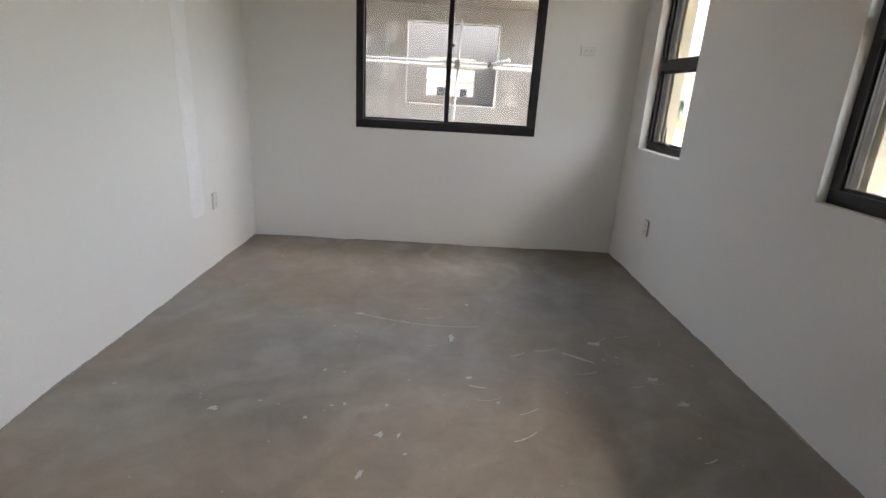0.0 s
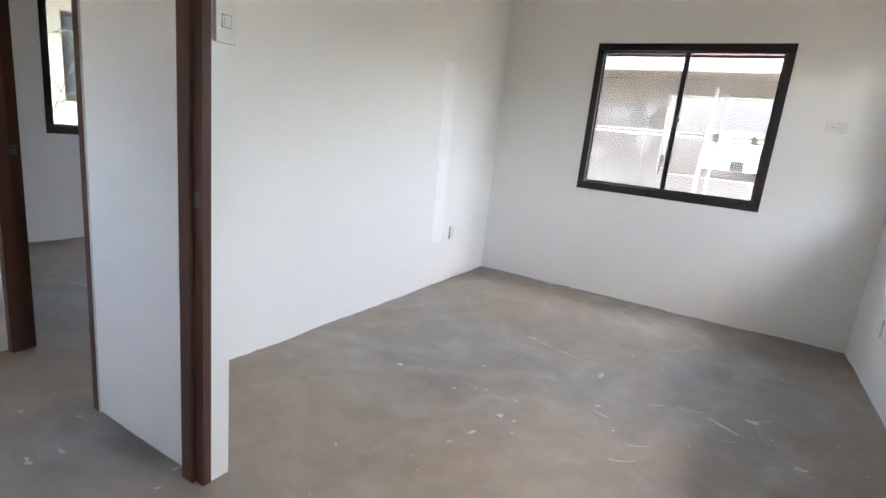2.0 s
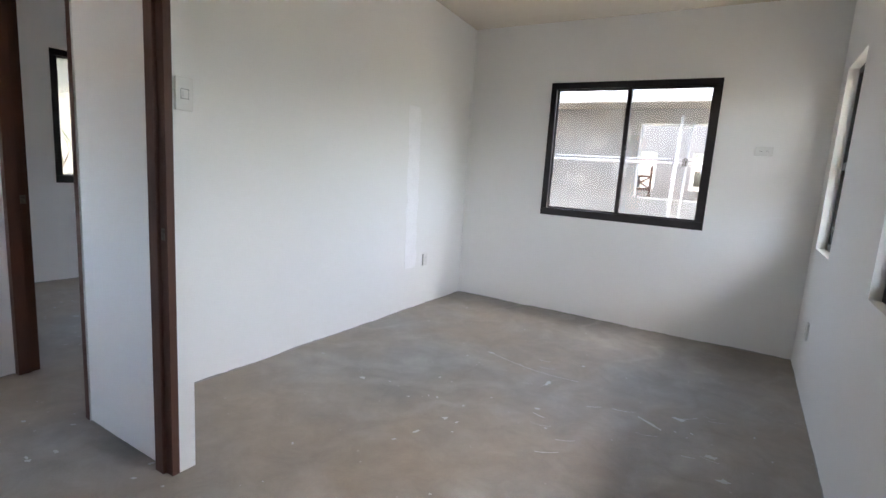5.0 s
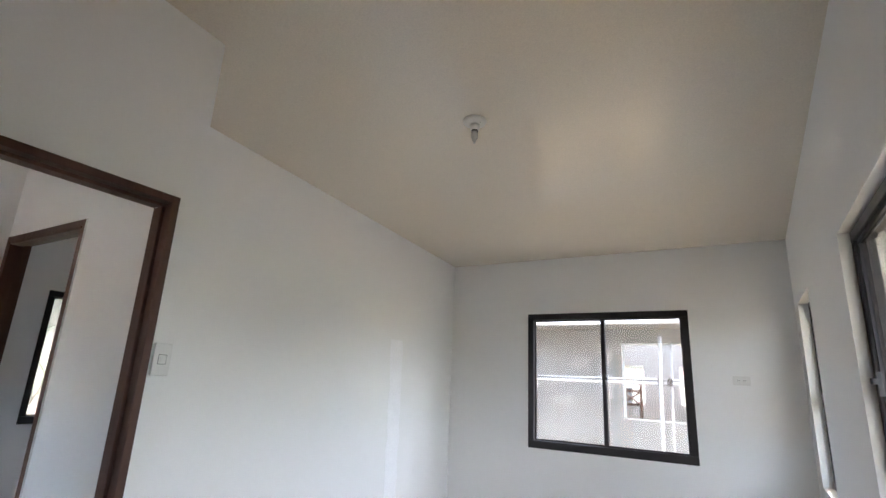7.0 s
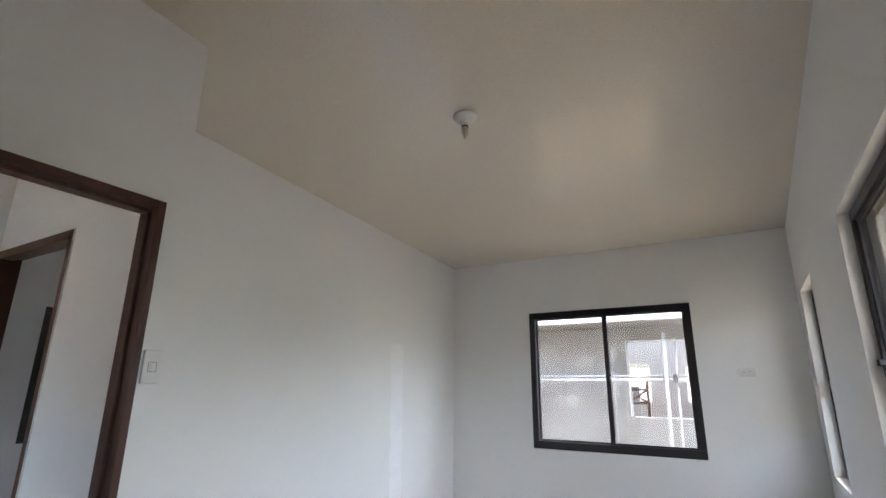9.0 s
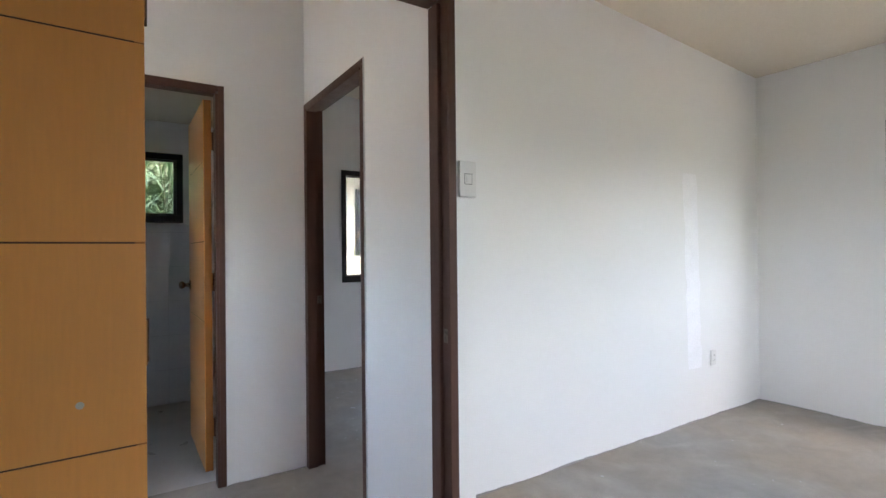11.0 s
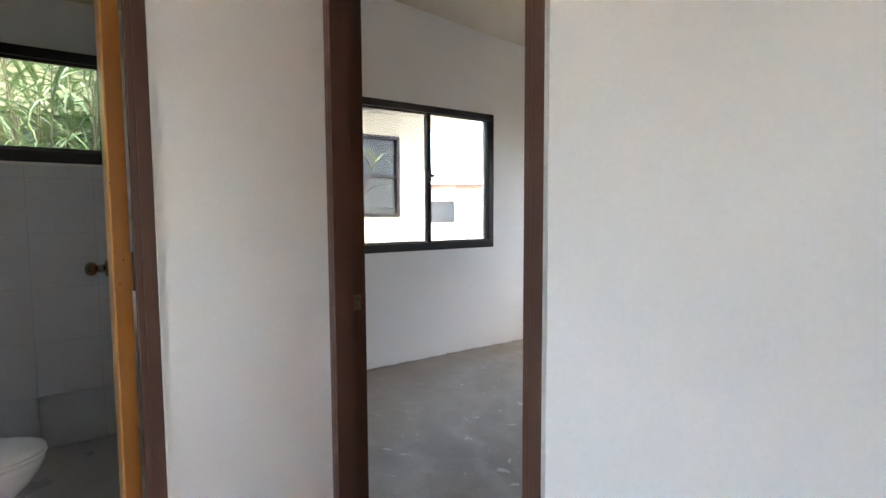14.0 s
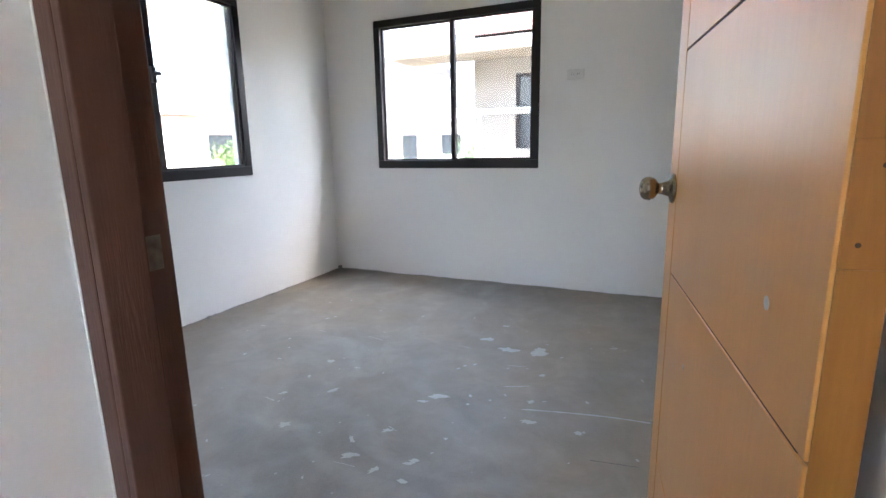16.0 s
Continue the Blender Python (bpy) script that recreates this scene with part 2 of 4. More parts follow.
M_DUST = material("pale_wall_smear", (0.95, 0.95, 0.96), 0.6, scale=6, amount=0.3)


# ---- mesh helpers ----
def box(bm, x0, x1, y0, y1, z0, z1):
    v = [bm.verts.new((x, y, z)) for z in (z0, z1) for x, y in ((x0, y0), (x1, y0), (x1, y1), (x0, y1))]
    for f in ((3, 2, 1, 0), (4, 5, 6, 7), (0, 1, 5, 4), (1, 2, 6, 5), (2, 3, 7, 6), (3, 0, 4, 7)):
        bm.faces.new([v[i] for i in f])
    return v


def boxes(*dims):
    bm = bmesh.new()
    for d in dims:
        box(bm, *d)
    return bm


def bevelled(bm, width=0.003, segments=2):
    bmesh.ops.bevel(bm, geom=bm.edges[:], offset=width, segments=segments, affect="EDGES", profile=0.6)
    return bm


def lathe(profile, axis="Z", segments=24, origin=(0, 0, 0)):
    """A turned body from (radius, height) pairs along an axis."""
    bm = bmesh.new()
    rings = []
    for r, h in profile:
        ring = []
        for i in range(segments):
            a = 2 * math.pi * i / segments
            p = (r * math.cos(a), r * math.sin(a), h)
            p = {"Z": p, "Y": (p[0], p[2], p[1]), "X": (p[2], p[0], p[1])}[axis]
            ring.append(bm.verts.new(tuple(c + o for c, o in zip(p, origin))))
        rings.append(ring)
    for a, b in zip(rings, rings[1:]):
        for i in range(segments):
            bm.faces.new((a[i], a[(i + 1) % segments], b[(i + 1) % segments], b[i]))
    bm.faces.new(rings[0][::-1])
    bm.faces.new(rings[-1])
    bmesh.ops.recalc_face_normals(bm, faces=bm.faces[:])
    return bm


def loft(sections):
    """A closed skin through rings of equal count."""
    bm = bmesh.new()
    rings = [[bm.verts.new(p) for p in s] for s in sections]
    n = len(rings[0])
    for a, b in zip(rings, rings[1:]):
        for i in range(n):
            bm.faces.new((a[i], a[(i + 1) % n], b[(i + 1) % n], b[i]))
    bm.faces.new(rings[0][::-1])
    bm.faces.new(rings[-1])
    bmesh.ops.recalc_face_normals(bm, faces=bm.faces[:])
    return bm


def tube(p, q, r, segments=12):
    """A round bar from p to q."""
    p, q = Vector(p), Vector(q)
    d = q - p
    rot = d.to_track_quat("Z", "Y").to_matrix()
    return loft([[p + d * k + rot @ Vector((r * math.cos(2 * math.pi * i / segments), r * math.sin(2 * math.pi * i / segments), 0)) for i in range(segments)] for k in (0, 1)])


def bent_tube(points, r, segments=10):
    pts = [Vector(p) for p in points]
    rings = []
    for i, p in enumerate(pts):
        d = (pts[min(i + 1, len(pts) - 1)] - pts[max(i - 1, 0)]).normalized()
        rot = d.to_track_quat("Z", "Y").to_matrix()
        rings.append([p + rot @ Vector((r * math.cos(2 * math.pi * k / segments), r * math.sin(2 * math.pi * k / segments), 0)) for k in range(segments)])
    return loft(rings)


def part(name, bm, mat, parent=None, label="", smooth=False):
    """Links a bmesh as one mesh object, under a thing or a part."""
    me = bpy.data.meshes.new(name)
    bm.to_mesh(me)
    bm.free()
    me.materials.append(mat)
    if smooth:
        for p in me.polygons:
            p.use_smooth = True
    ob = new(name, me)
    ob.parent = parent
    if label:
        tagged(ob, label)
    return ob


def thing(name, m, label, category, group="", kind=""):
    ob = new(name)
    ob.matrix_world = m
    return tagged(ob, label, category, group, kind)


def structure(name, bm, mat, label, category):
    return tagged(part(name, bm, mat), label, category, kind="structure")


def wall(axis, p0, p1, a0, a1, z0, z1, holes=()):
    """A slab of wall: axis 'x' runs along x between y=p0 and p1, axis 'y' along y between x=p0 and p1. Holes (a0, a1, z0, z1) go through it."""
    bm = bmesh.new()
    us = sorted({a0, a1, *(h[0] for h in holes), *(h[1] for h in holes)})
    zs = sorted({z0, z1, *(h[2] for h in holes), *(h[3] for h in holes)})
    us, zs = [u for u in us if a0 <= u <= a1], [z for z in zs if z0 <= z <= z1]

    def solid(i, j):
        if not (0 <= i < len(us) - 1 and 0 <= j < len(zs) - 1):
            return False
        u, z = (us[i] + us[i + 1]) / 2, (zs[j] + zs[j + 1]) / 2
        return not any(h[0] < u < h[1] and h[2] < z < h[3] for h in holes)
    verts = {}

    def vert(i, j, p):
        key = (i, j, p)
        if key not in verts:
            q = p1 if p else p0
            verts[key] = bm.verts.new((us[i], q, zs[j]) if axis == "x" else (q, us[i], zs[j]))
        return verts[key]
    for i in range(len(us) - 1):
        for j in range(len(zs) - 1):
            if not solid(i, j):
                continue
            for p in (0, 1):
                bm.faces.new([vert(i, j, p), vert(i + 1, j, p), vert(i + 1, j + 1, p), vert(i, j + 1, p)])
            for di, dj, e in ((-1, 0, ((i, j), (i, j + 1))), (1, 0, ((i + 1, j), (i + 1, j + 1))), (0, -1, ((i, j), (i + 1, j))), (0, 1, ((i, j + 1), (i + 1, j + 1)))):
                if not solid(i + di, j + dj):
                    (a, b), (c, d) = e
                    bm.faces.new([vert(a, b, 0), vert(c, d, 0), vert(c, d, 1), vert(a, b, 1)])
    bmesh.ops.recalc_face_normals(bm, faces=bm.faces[:])
    return bm


# ---- plan ----
H = 2.64             # ceiling of the first bedroom at the north wall; it rises gently to the south
RISE = 0.062
HB, RISE_B = 2.72, 0.075   # the same for the second bedroom
HW = 3.12            # top of all walls
EX = 2.94            # inside of the east wall
WX = -2.95           # inside of the west wall
NB = -0.085          # inside of the north wall of the second bedroom
HY = -3.495          # hall side of the partition between hall and second bedroom
HYB = -3.415         # bedroom side of it
BX = -0.838          # hall side of the bathroom wall
BXI = -0.94          # bathroom side of it
JX0, JX1 = 0.61, 0.70  # partition between hall and first bedroom
SY = -5.5            # south wall
BATH_S, BATH_H, BATH_Z = -4.95, 2.40, -0.07
W1 = (0.825, 2.21, 0.915, 2.112)
W5 = (-2.47, -1.085, 0.925, 2.108)
W2 = (-0.905, -0.245, 0.895, 2.095)
W3 = (-3.475, -2.07, 0.88, 2.10)
W4 = (-2.445, -1.06, 0.92, 2.11)
WB = (-4.56, -3.93, 1.515, 2.125)

# ---- setting ----
structure("floor", boxes((-0.05, EX, SY, 0.0, -0.15, 0.0), (BXI, -0.05, SY, HY, -0.15, 0.0), (WX, -0.05, HY, 0.0, -0.15, 0.0)), M_FLOOR,
          "bare grey trowelled concrete floor with stains and paint drops", "floor")
structure("floor_bath", boxes((WX, BXI, SY, HY, -0.2, BATH_Z)), M_BATHFLOOR, "grey tiled bathroom floor, a little lower than the hall", "floor")
structure("wall_north", wall("x", 0.0, 0.16, -0.032, EX, -0.3, HW, [W1]), M_WALL, "white painted plaster wall with a sliding window", "wall")
structure("wall_north_bedroom", wall("x", NB, 0.16, WX, -0.032, -0.3, HW, [W5]), M_WALL, "white painted plaster wall of the second bedroom", "wall")
structure("wall_east", wall("y", EX, EX + 0.155, SY - 0.15, 0.16, -0.3, HW, [W2, W3]), M_WALL, "white painted plaster wall with two windows", "wall")
structure("wall_east_outer", wall("y", EX + 0.159, EX + 0.23, SY - 0.15, 0.16, -0.3, HW, [tuple(a + d for a, d in zip(h, (0.03, -0.03, 0.03, -0.03))) for h in (W2, W3)]), M_REVEAL,
          "cream painted outer skin of the east wall", "wall")
structure("wall_west", wall("y", WX - 0.16, WX, SY - 0.15, 0.16, -0.3, HW, [W4, WB]), M_WALL, "white painted plaster wall with bedroom and bathroom windows", "wall")
# The opening is unseen, added to bring daylight into the hall.
structure("wall_south", wall("x", SY - 0.15, SY, WX, EX, -0.3, HW, [(-0.27, 0.11, 1.12, 1.78)]), M_WALL, "plain white plaster wall with an added unseen opening that lights the hall", "wall")
structure("wall_bath_south", wall("x", SY, BATH_S - 0.012, WX, BX - 0.02, -0.1, HW), M_WALL, "plain plaster wall behind the bathroom tiles", "wall")
structure("wall_between_bedrooms", wall("y", -0.032, 0.0, HYB, 0.0, 0, HW), M_WALL, "white partition with a pale plaster smear", "wall")
structure("wall_hall_north", wall("x", HY, HYB, WX, JX1, 0, HW, [(-0.836, 0.013, 0, 2.102)]), M_WALL, "thin white partition with the bedroom doorway", "wall")
structure("wall_hall_east", wall("y", JX0, JX1, SY, HY, 0, HW, [(-4.42, HY, 0, 2.102)]), M_WALL, "thin white partition with the first bedroom doorway", "wall")
structure("wall_bath_east", wall("y", BXI, BX, SY, HY, -0.1, HW, [(-4.709, -3.928, -0.1, 2.137)]), M_WALL, "thin white partition with the bathroom doorway", "wall")
def sloped(*slabs):
    """Ceiling slabs (x0, x1, y0, y1, height at y = 0, rise to the south)."""
    bm = bmesh.new()
    for x0, x1, y0, y1, h0, k in slabs:
        v = [bm.verts.new((x, y, h0 - k * y + d)) for d in (0.0, 0.05) for x, y in ((x0, y0), (x1, y0), (x1, y1), (x0, y1))]
        for f in ((3, 2, 1, 0), (4, 5, 6, 7), (0, 1, 5, 4), (1, 2, 6, 5), (2, 3, 7, 6), (3, 0, 4, 7)):
            bm.faces.new([v[i] for i in f])
    return bm


structure("ceiling", sloped((-0.016, EX + 0.01, HY + 0.04, 0.01, H, RISE), (BXI, EX + 0.01, SY - 0.01, HY + 0.04, H, RISE), (WX - 0.01, -0.016, HYB - 0.02, NB + 0.01, HB, RISE_B)), M_CEIL,
          "beige painted ceiling rising gently to one side", "ceiling")
structure("ceiling_bath", boxes((WX, BXI, SY, HY, BATH_H, BATH_H + 0.1)), M_CEIL, "beige painted low bathroom ceiling", "ceiling")
# North and west overhangs are unseen; all eaves are sized to limit window light.
structure("roof", boxes((WX - 0.2, EX + 0.27, SY - 0.2, 0.2, HW + 0.002, HW + 0.15), (WX - 0.4, EX + 0.27, 0.17, 0.45, 2.76, 2.92), (WX - 0.4, WX - 0.17, SY - 0.4, 0.168, 2.76, 2.92), (EX + 0.24, EX + 1.35, SY - 0.4, 0.45, 2.44, 2.60)), M_FASCIA, "white eaves slab over the house, its overhangs sized to limit window light", "roof")


# ---- bathroom wall tiles ----
def tiled(name, axis, at, side, a0, a1, z0, z1, tw, th, holes=()):
    """Glossy tiles on a wall face, each proud of the grout bed by 3 mm."""
    lo, hi = sorted((at, at + side * 0.006))
    bed = structure(name, wall(axis, lo, hi, a0, a1, z0, z1, holes), M_GROUT, "grey glossy ceramic wall tiles in the bathroom", "tiles")
    shared = {}
    for i in range(math.ceil((a1 - a0) / tw)):
        for j in range(math.ceil((z1 - z0) / th)):
            u0, u1 = a0 + i * tw + 0.0012, min(a0 + (i + 1) * tw, a1) - 0.0012
            v0, v1 = z0 + j * th + 0.0012, min(z0 + (j + 1) * th, z1) - 0.0012
            if u1 - u0 < 0.01 or v1 - v0 < 0.01 or any(u0 < h[1] and u1 > h[0] and v0 < h[3] and v1 > h[2] for h in holes):
                continue
            key = (round(u1 - u0, 4), round(v1 - v0, 4))
            if key not in shared:
                w, h = key
                bm = boxes((0, w, 0, 0.009, 0, h) if axis == "x" else (0, 0.009, 0, w, 0, h))
                me = bpy.data.meshes.new("tile")
                bm.to_mesh(me)
                bm.free()
                me.materials.append(M_TILE)
                shared[key] = me
            ob = new("tile", shared[key])
            base = at if side > 0 else at - 0.009
            ob.location = (u0, base, v0) if axis == "x" else (base, u0, v0)
            ob.parent = bed
    return bed


# ---- windows ----
def window(name, m, w, h, label, kind="sliding", glass=None, f=0.055, swap=False):
    """Local x along the wall, y outward, z up; the frame is flush with y = 0."""
    glass = glass or M_GLASS
    d = 0.07
    t = thing(name, m, label, "window", kind="structure")
    fr = part("window_frame", bevelled(boxes((0, w, 0, d, 0, f + 0.01), (0, w, 0, d, h - f, h)), 0.004), M_BRONZE, t)
    part("side_frame", bevelled(boxes((0.0, f, 0.0008, d, f + 0.01, h - f)), 0.003), M_BRONZE, t)
    part("side_frame", bevelled(boxes((w - f, w, 0.0008, d, f + 0.01, h - f)), 0.003), M_BRONZE, t)
    z0, z1 = f + 0.008, h - f + 0.002
    if kind == "sliding":
        for k, (x0, x1, y) in enumerate(((f - 0.004, w / 2 + 0.018, 0.012 if swap else 0.036), (w / 2 - 0.018, w - f + 0.004, 0.036 if swap else 0.012))):
            s = 0.016
            sash = part("sash", boxes((x0, x1, y, y + 0.022, z0, z0 + s), (x0, x1, y, y + 0.022, z1 - s, z1),
                                      (x0, x0 + (s if k == 0 else 0.036), y, y + 0.022, z0 + s, z1 - s), (x1 - (0.036 if k == 0 else s), x1, y, y + 0.022, z0 + s, z1 - s)), M_BRONZE, t)
            pane = part("pane", boxes((x0 + s, x1 - s, y + 0.009, y + 0.013, z0 + s, z1 - s)), glass, sash)
            pane.visible_shadow = False
            if (k == 1) != swap:
                part("latch", bevelled(boxes((x0 + 0.004, x0 + 0.032, -0.006, 0.012, h * 0.52 - 0.05, h * 0.52 + 0.04), (x0 + 0.010, x0 + 0.052, -0.022, -0.006, h * 0.52 - 0.008, h * 0.52 + 0.014)), 0.003), M_DARKPL, sash, "black plastic crescent latch")
    elif kind == "two_light":
        mid = h * 0.47
        part("transom", bevelled(boxes((f, w - f, 0.001, d, mid - 0.026, mid + 0.026)), 0.003), M_BRONZE, t)
        for a, b in ((z0, mid - 0.026), (mid + 0.026, z1)):
            sash = part("sash", boxes((f, w - f, 0.02, 0.045, a, a + 0.02), (f, w - f, 0.02, 0.045, b - 0.02, b), (f, f + 0.02, 0.02, 0.045, a + 0.02, b - 0.02), (w - f - 0.02, w - f, 0.02, 0.045, a + 0.02, b - 0.02)), M_BRONZE, t)
            pane = part("pane", boxes((f + 0.02, w - f - 0.02, 0.03, 0.034, a + 0.02, b - 0.02)), glass, sash)
            pane.visible_shadow = False
        part("stay_handle", bent_tube([(w * 0.5, 0.018, z0 + 0.01), (w * 0.5, -0.02, z0 + 0.03), (w * 0.5 + 0.02, -0.03, z0 + 0.13)], 0.006), M_DARKPL, t, "dark friction stay handle")
    else:
        sash = part("sash", boxes((f, w - f, 0.02, 0.045, z0, z0 + 0.02), (f, w - f, 0.02, 0.045, z1 - 0.02, z1), (f, f + 0.02, 0.02, 0.045, z0 + 0.02, z1 - 0.02), (w - f - 0.02, w - f, 0.02, 0.045, z0 + 0.02, z1 - 0.02)), M_BRONZE, t)
        pane = part("pane", boxes((f + 0.02, w - f - 0.02, 0.03, 0.034, z0 + 0.02, z1 - 0.02)), glass, sash)
        pane.visible_shadow = False
    return t


def north(x, y, z):
    return Matrix.Translation((x, y, z))


def east(x, y, z):   # local x runs south to north reversed, y points east
    return Matrix.Translation((x, y, z)) @ Matrix.Rotation(radians(-90), 4, "Z")


def west(x, y, z):
    return Matrix.Translation((x, y, z)) @ Matrix.Rotation(radians(90), 4, "Z")


window("window_1", north(W1[0], -0.004, W1[2]), W1[1] - W1[0], W1[3] - W1[2], "dark bronze two-panel sliding window facing an unfinished house")
window("window_2", east(EX + 0.058, W2[1], W2[2]), W2[1] - W2[0], W2[3] - W2[2], "narrow dark window of two lights in a deep white reveal", "two_light", f=0.034)
window("window_3", east(EX + 0.04, W3[1], W3[2]), W3[1] - W3[0], W3[3] - W3[2], "dark sliding window in a deep white reveal", f=0.045, swap=True)
window("window_4", west(WX + 0.004, W4[0], W4[2]), W4[1] - W4[0], W4[3] - W4[2], "dark bronze two-panel sliding window facing cream houses")
window("window_5", north(W5[0], NB - 0.004, W5[2]), W5[1] - W5[0], W5[3] - W5[2], "dark bronze two-panel sliding window with a white-hot view")
window("window_6", west(WX + 0.004, WB[0], WB[2]), WB[1] - WB[0], WB[3] - WB[2], "small dark awning window high in the bathroom", "fixed", M_FROST)


# ---- doors ----
def door_frame(name, m, w, h, depth, rebate, label, strike_left=True):
    """Local x across the opening (outer width w), y through the wall; the leaf closes into the rebate at the far side (y = depth)."""
    t = thing(name, m, label, "door frame", kind="structure")
    f, s = 0.044, 0.014
    for side in (0, 1):
        a, b, c = (0, f - s, f) if side == 0 else (w, w - f + s, w - f)
        lo, hi, st = min(a, b), max(a, b), sorted((b, c))
        jamb = part("jamb", bevelled(boxes((lo, hi, 0, depth, 0, h)), 0.003), M_JAMB, t)
        part("door_stop", bevelled(boxes((st[0], st[1], 0.0006, depth - rebate, 0, h - f)), 0.002), M_JAMB, jamb)
        if (side == 0) == strike_left:
            x0, x1 = sorted((b, b + (0.001 if side == 0 else -0.001)))
            part("strike_plate", boxes((x0, x1, depth - rebate + 0.004, depth - 0.016, 0.945, 0.99)), M_STRIKE, jamb, "scratched steel strike plate")
    random.seed(int(w * 1000))
    for a, sx in ((0.0, -1), (w, 1)):
        bm = bmesh.new()
        rows = []
        for k in range(43):
            zz, ww, dd = h * k / 42, random.uniform(0.001, 0.0035), random.uniform(0.001, 0.002)
            rows.append([bm.verts.new((a - sx * 0.001, -0.0005, zz)), bm.verts.new((a + sx * ww * 0.5, -dd, zz)), bm.verts.new((a + sx * ww, 0.0065, zz))])
        for p, q in zip(rows, rows[1:]):
            bm.faces.new((p[0], p[1], q[1], q[0]))
            bm.faces.new((p[1], p[2], q[2], q[1]))
        part("caulk_bead", bm, M_FILLER, t, "uneven white caulk line")
    head = part("head", bevelled(boxes((f - s, w - f + s, 0, depth, h - f + s, h - 0.0005)), 0.003), M_JAMB, t)
    part("door_stop", bevelled(boxes((f, w - f, 0.0006, depth - rebate, h - f, h - f + s)), 0.002), M_JAMB, head)
    return t


def door_leaf(name, m, w, label, mirror=False, scuffs=True):
    """Hinge line at the origin, leaf along +x; its grooved face looks to -y, thickness along +y (mirrored: the other way)."""
    t = thing(name, m, label, "door")
    th, z0, z1 = 0.040, 0.012, 2.045
    s = -1 if mirror else 1

    def q(x0, x1, y0, y1, a, b):
        return (x0, x1, min(s * y0, s * y1), max(s * y0, s * y1), a, b)
    slab = part("slab", boxes(q(0, w, 0.004, th, z0, z1)), M_EDGE_SHADED, t)
    part("groove_bed", boxes(q(0.02, w - 0.02, 0.002, 0.004, z0 + 0.02, z1 - 0.02)), M_GROOVE, slab)
    g, hx, fx = 0.002, 0.0, w - 0.082
    levels = [z0, 0.385, 0.825, 1.268, 1.71, z1]
    for a, b in zip(levels, levels[1:]):
        part("panel", bevelled(boxes(q(hx, fx - g, 0, 0.004, a + (g if a > z0 else 0), b - (g if b < z1 else 0))), 0.001, 1), M_LEAF, t)
    part("stile", bevelled(boxes(q(fx + g, w, 0, 0.004, z0, z1)), 0.001, 1), M_LEAF, t)
    part("latch_plate", boxes(q(w, w + 0.0015, 0.01, 0.032, 0.945, 1.0)), M_STEEL, t, "dull steel latch plate")
    for sign, y in ((-1, 0.0), (1, th)):
        k = part("knob", lathe([(0.030, 0), (0.031, 0.003), (0.028, 0.007), (0.017, 0.010), (0.0125, 0.022), (0.0115, 0.030), (0.0125, 0.032), (0.018, 0.035), (0.0225, 0.040), (0.0248, 0.048), (0.0240, 0.056), (0.020, 0.0625), (0.014, 0.0662), (0.007, 0.0677), (0.0, 0.068)], "Y", 28), M_BRASS, t, "round antique brass door knob", True)
        k.location = (w - 0.052, s * y, 1.0)
        k.scale = (1, s * sign, 1)
    for z in (0.25, 1.045, 1.82):
        h = part("hinge", bevelled(boxes(q(-0.0025, 0.0, 0.003, th + 0.004, z - 0.05, z + 0.05)), 0.001, 1), M_EDGE_SHADED, t, "painted-over butt hinge")
        part("knuckle", tube((-0.004, s * (th + 0.008), z - 0.05), (-0.004, s * (th + 0.008), z + 0.05), 0.006), M_GROOVE, h, "rusty hinge knuckle")
        for dz in (-0.03, 0.03):
            part("screw", lathe([(0.0022, 0), (0.0016, 0.0008)], "X", 10, (-0.0034, s * (0.014 + 0.01 * (dz > 0)), z + dz)), M_GROOVE, h)
    if scuffs:
        for u, z, a in ((0.12, 0.93, 0.008), (0.47, 0.70, 0.005), (0.3, 1.42, 0.004)):
            part("paint_drop", lathe([(a, 0), (a * 0.7, 0.0006)], "Y", 9, (u, s * -0.0006, z)), M_SPLAT, t, "dried white paint drop")
    return t


door_frame("door_frame_1", Matrix.Translation((JX0 - 0.004, HY + 0.012, 0)) @ Matrix.Rotation(radians(-90), 4, "Z"), 0.934, 2.10, JX1 - JX0 + 0.008, 0.042, "dark stained wooden frame of the first bedroom door")
door_frame("door_frame_2", north(-0.834, HY - 0.006, 0), 0.845, 2.10, 0.104, 0.045, "dark stained wooden frame of the second bedroom door")
door_frame("door_frame_3", Matrix.Translation((BX + 0.006, -4.706, BATH_Z)) @ Matrix.Rotation(radians(90), 4, "Z"), 0.776, 2.205, 0.12, 0.045, "dark stained wooden frame of the bathroom door")
# first bedroom: hinged on the south jamb, folded back against the partition
door_leaf("door", Matrix.Translation((JX1 + 0.049, -4.352, 0)) @ Matrix.Rotation(radians(-87), 4, "Z"), 0.83, "orange varnished wooden door with thin grooves, folded back against the wall", mirror=True)
# second bedroom: hinged on the east jamb, not quite square
door_leaf("door", Matrix.Translation((-0.086, -3.381, 0)) @ Matrix.Rotation(radians(98.6), 4, "Z"), 0.745, "orange varnished wooden door with brass knob, open into the empty bedroom", mirror=True)
# bathroom: hinged on the north jamb
door_leaf("door", Matrix.Translation((-0.955, -4.018, 0.04)) @ Matrix.Rotation(radians(180), 4, "Z"), 0.69, "orange varnished wooden bathroom door standing open", mirror=True)


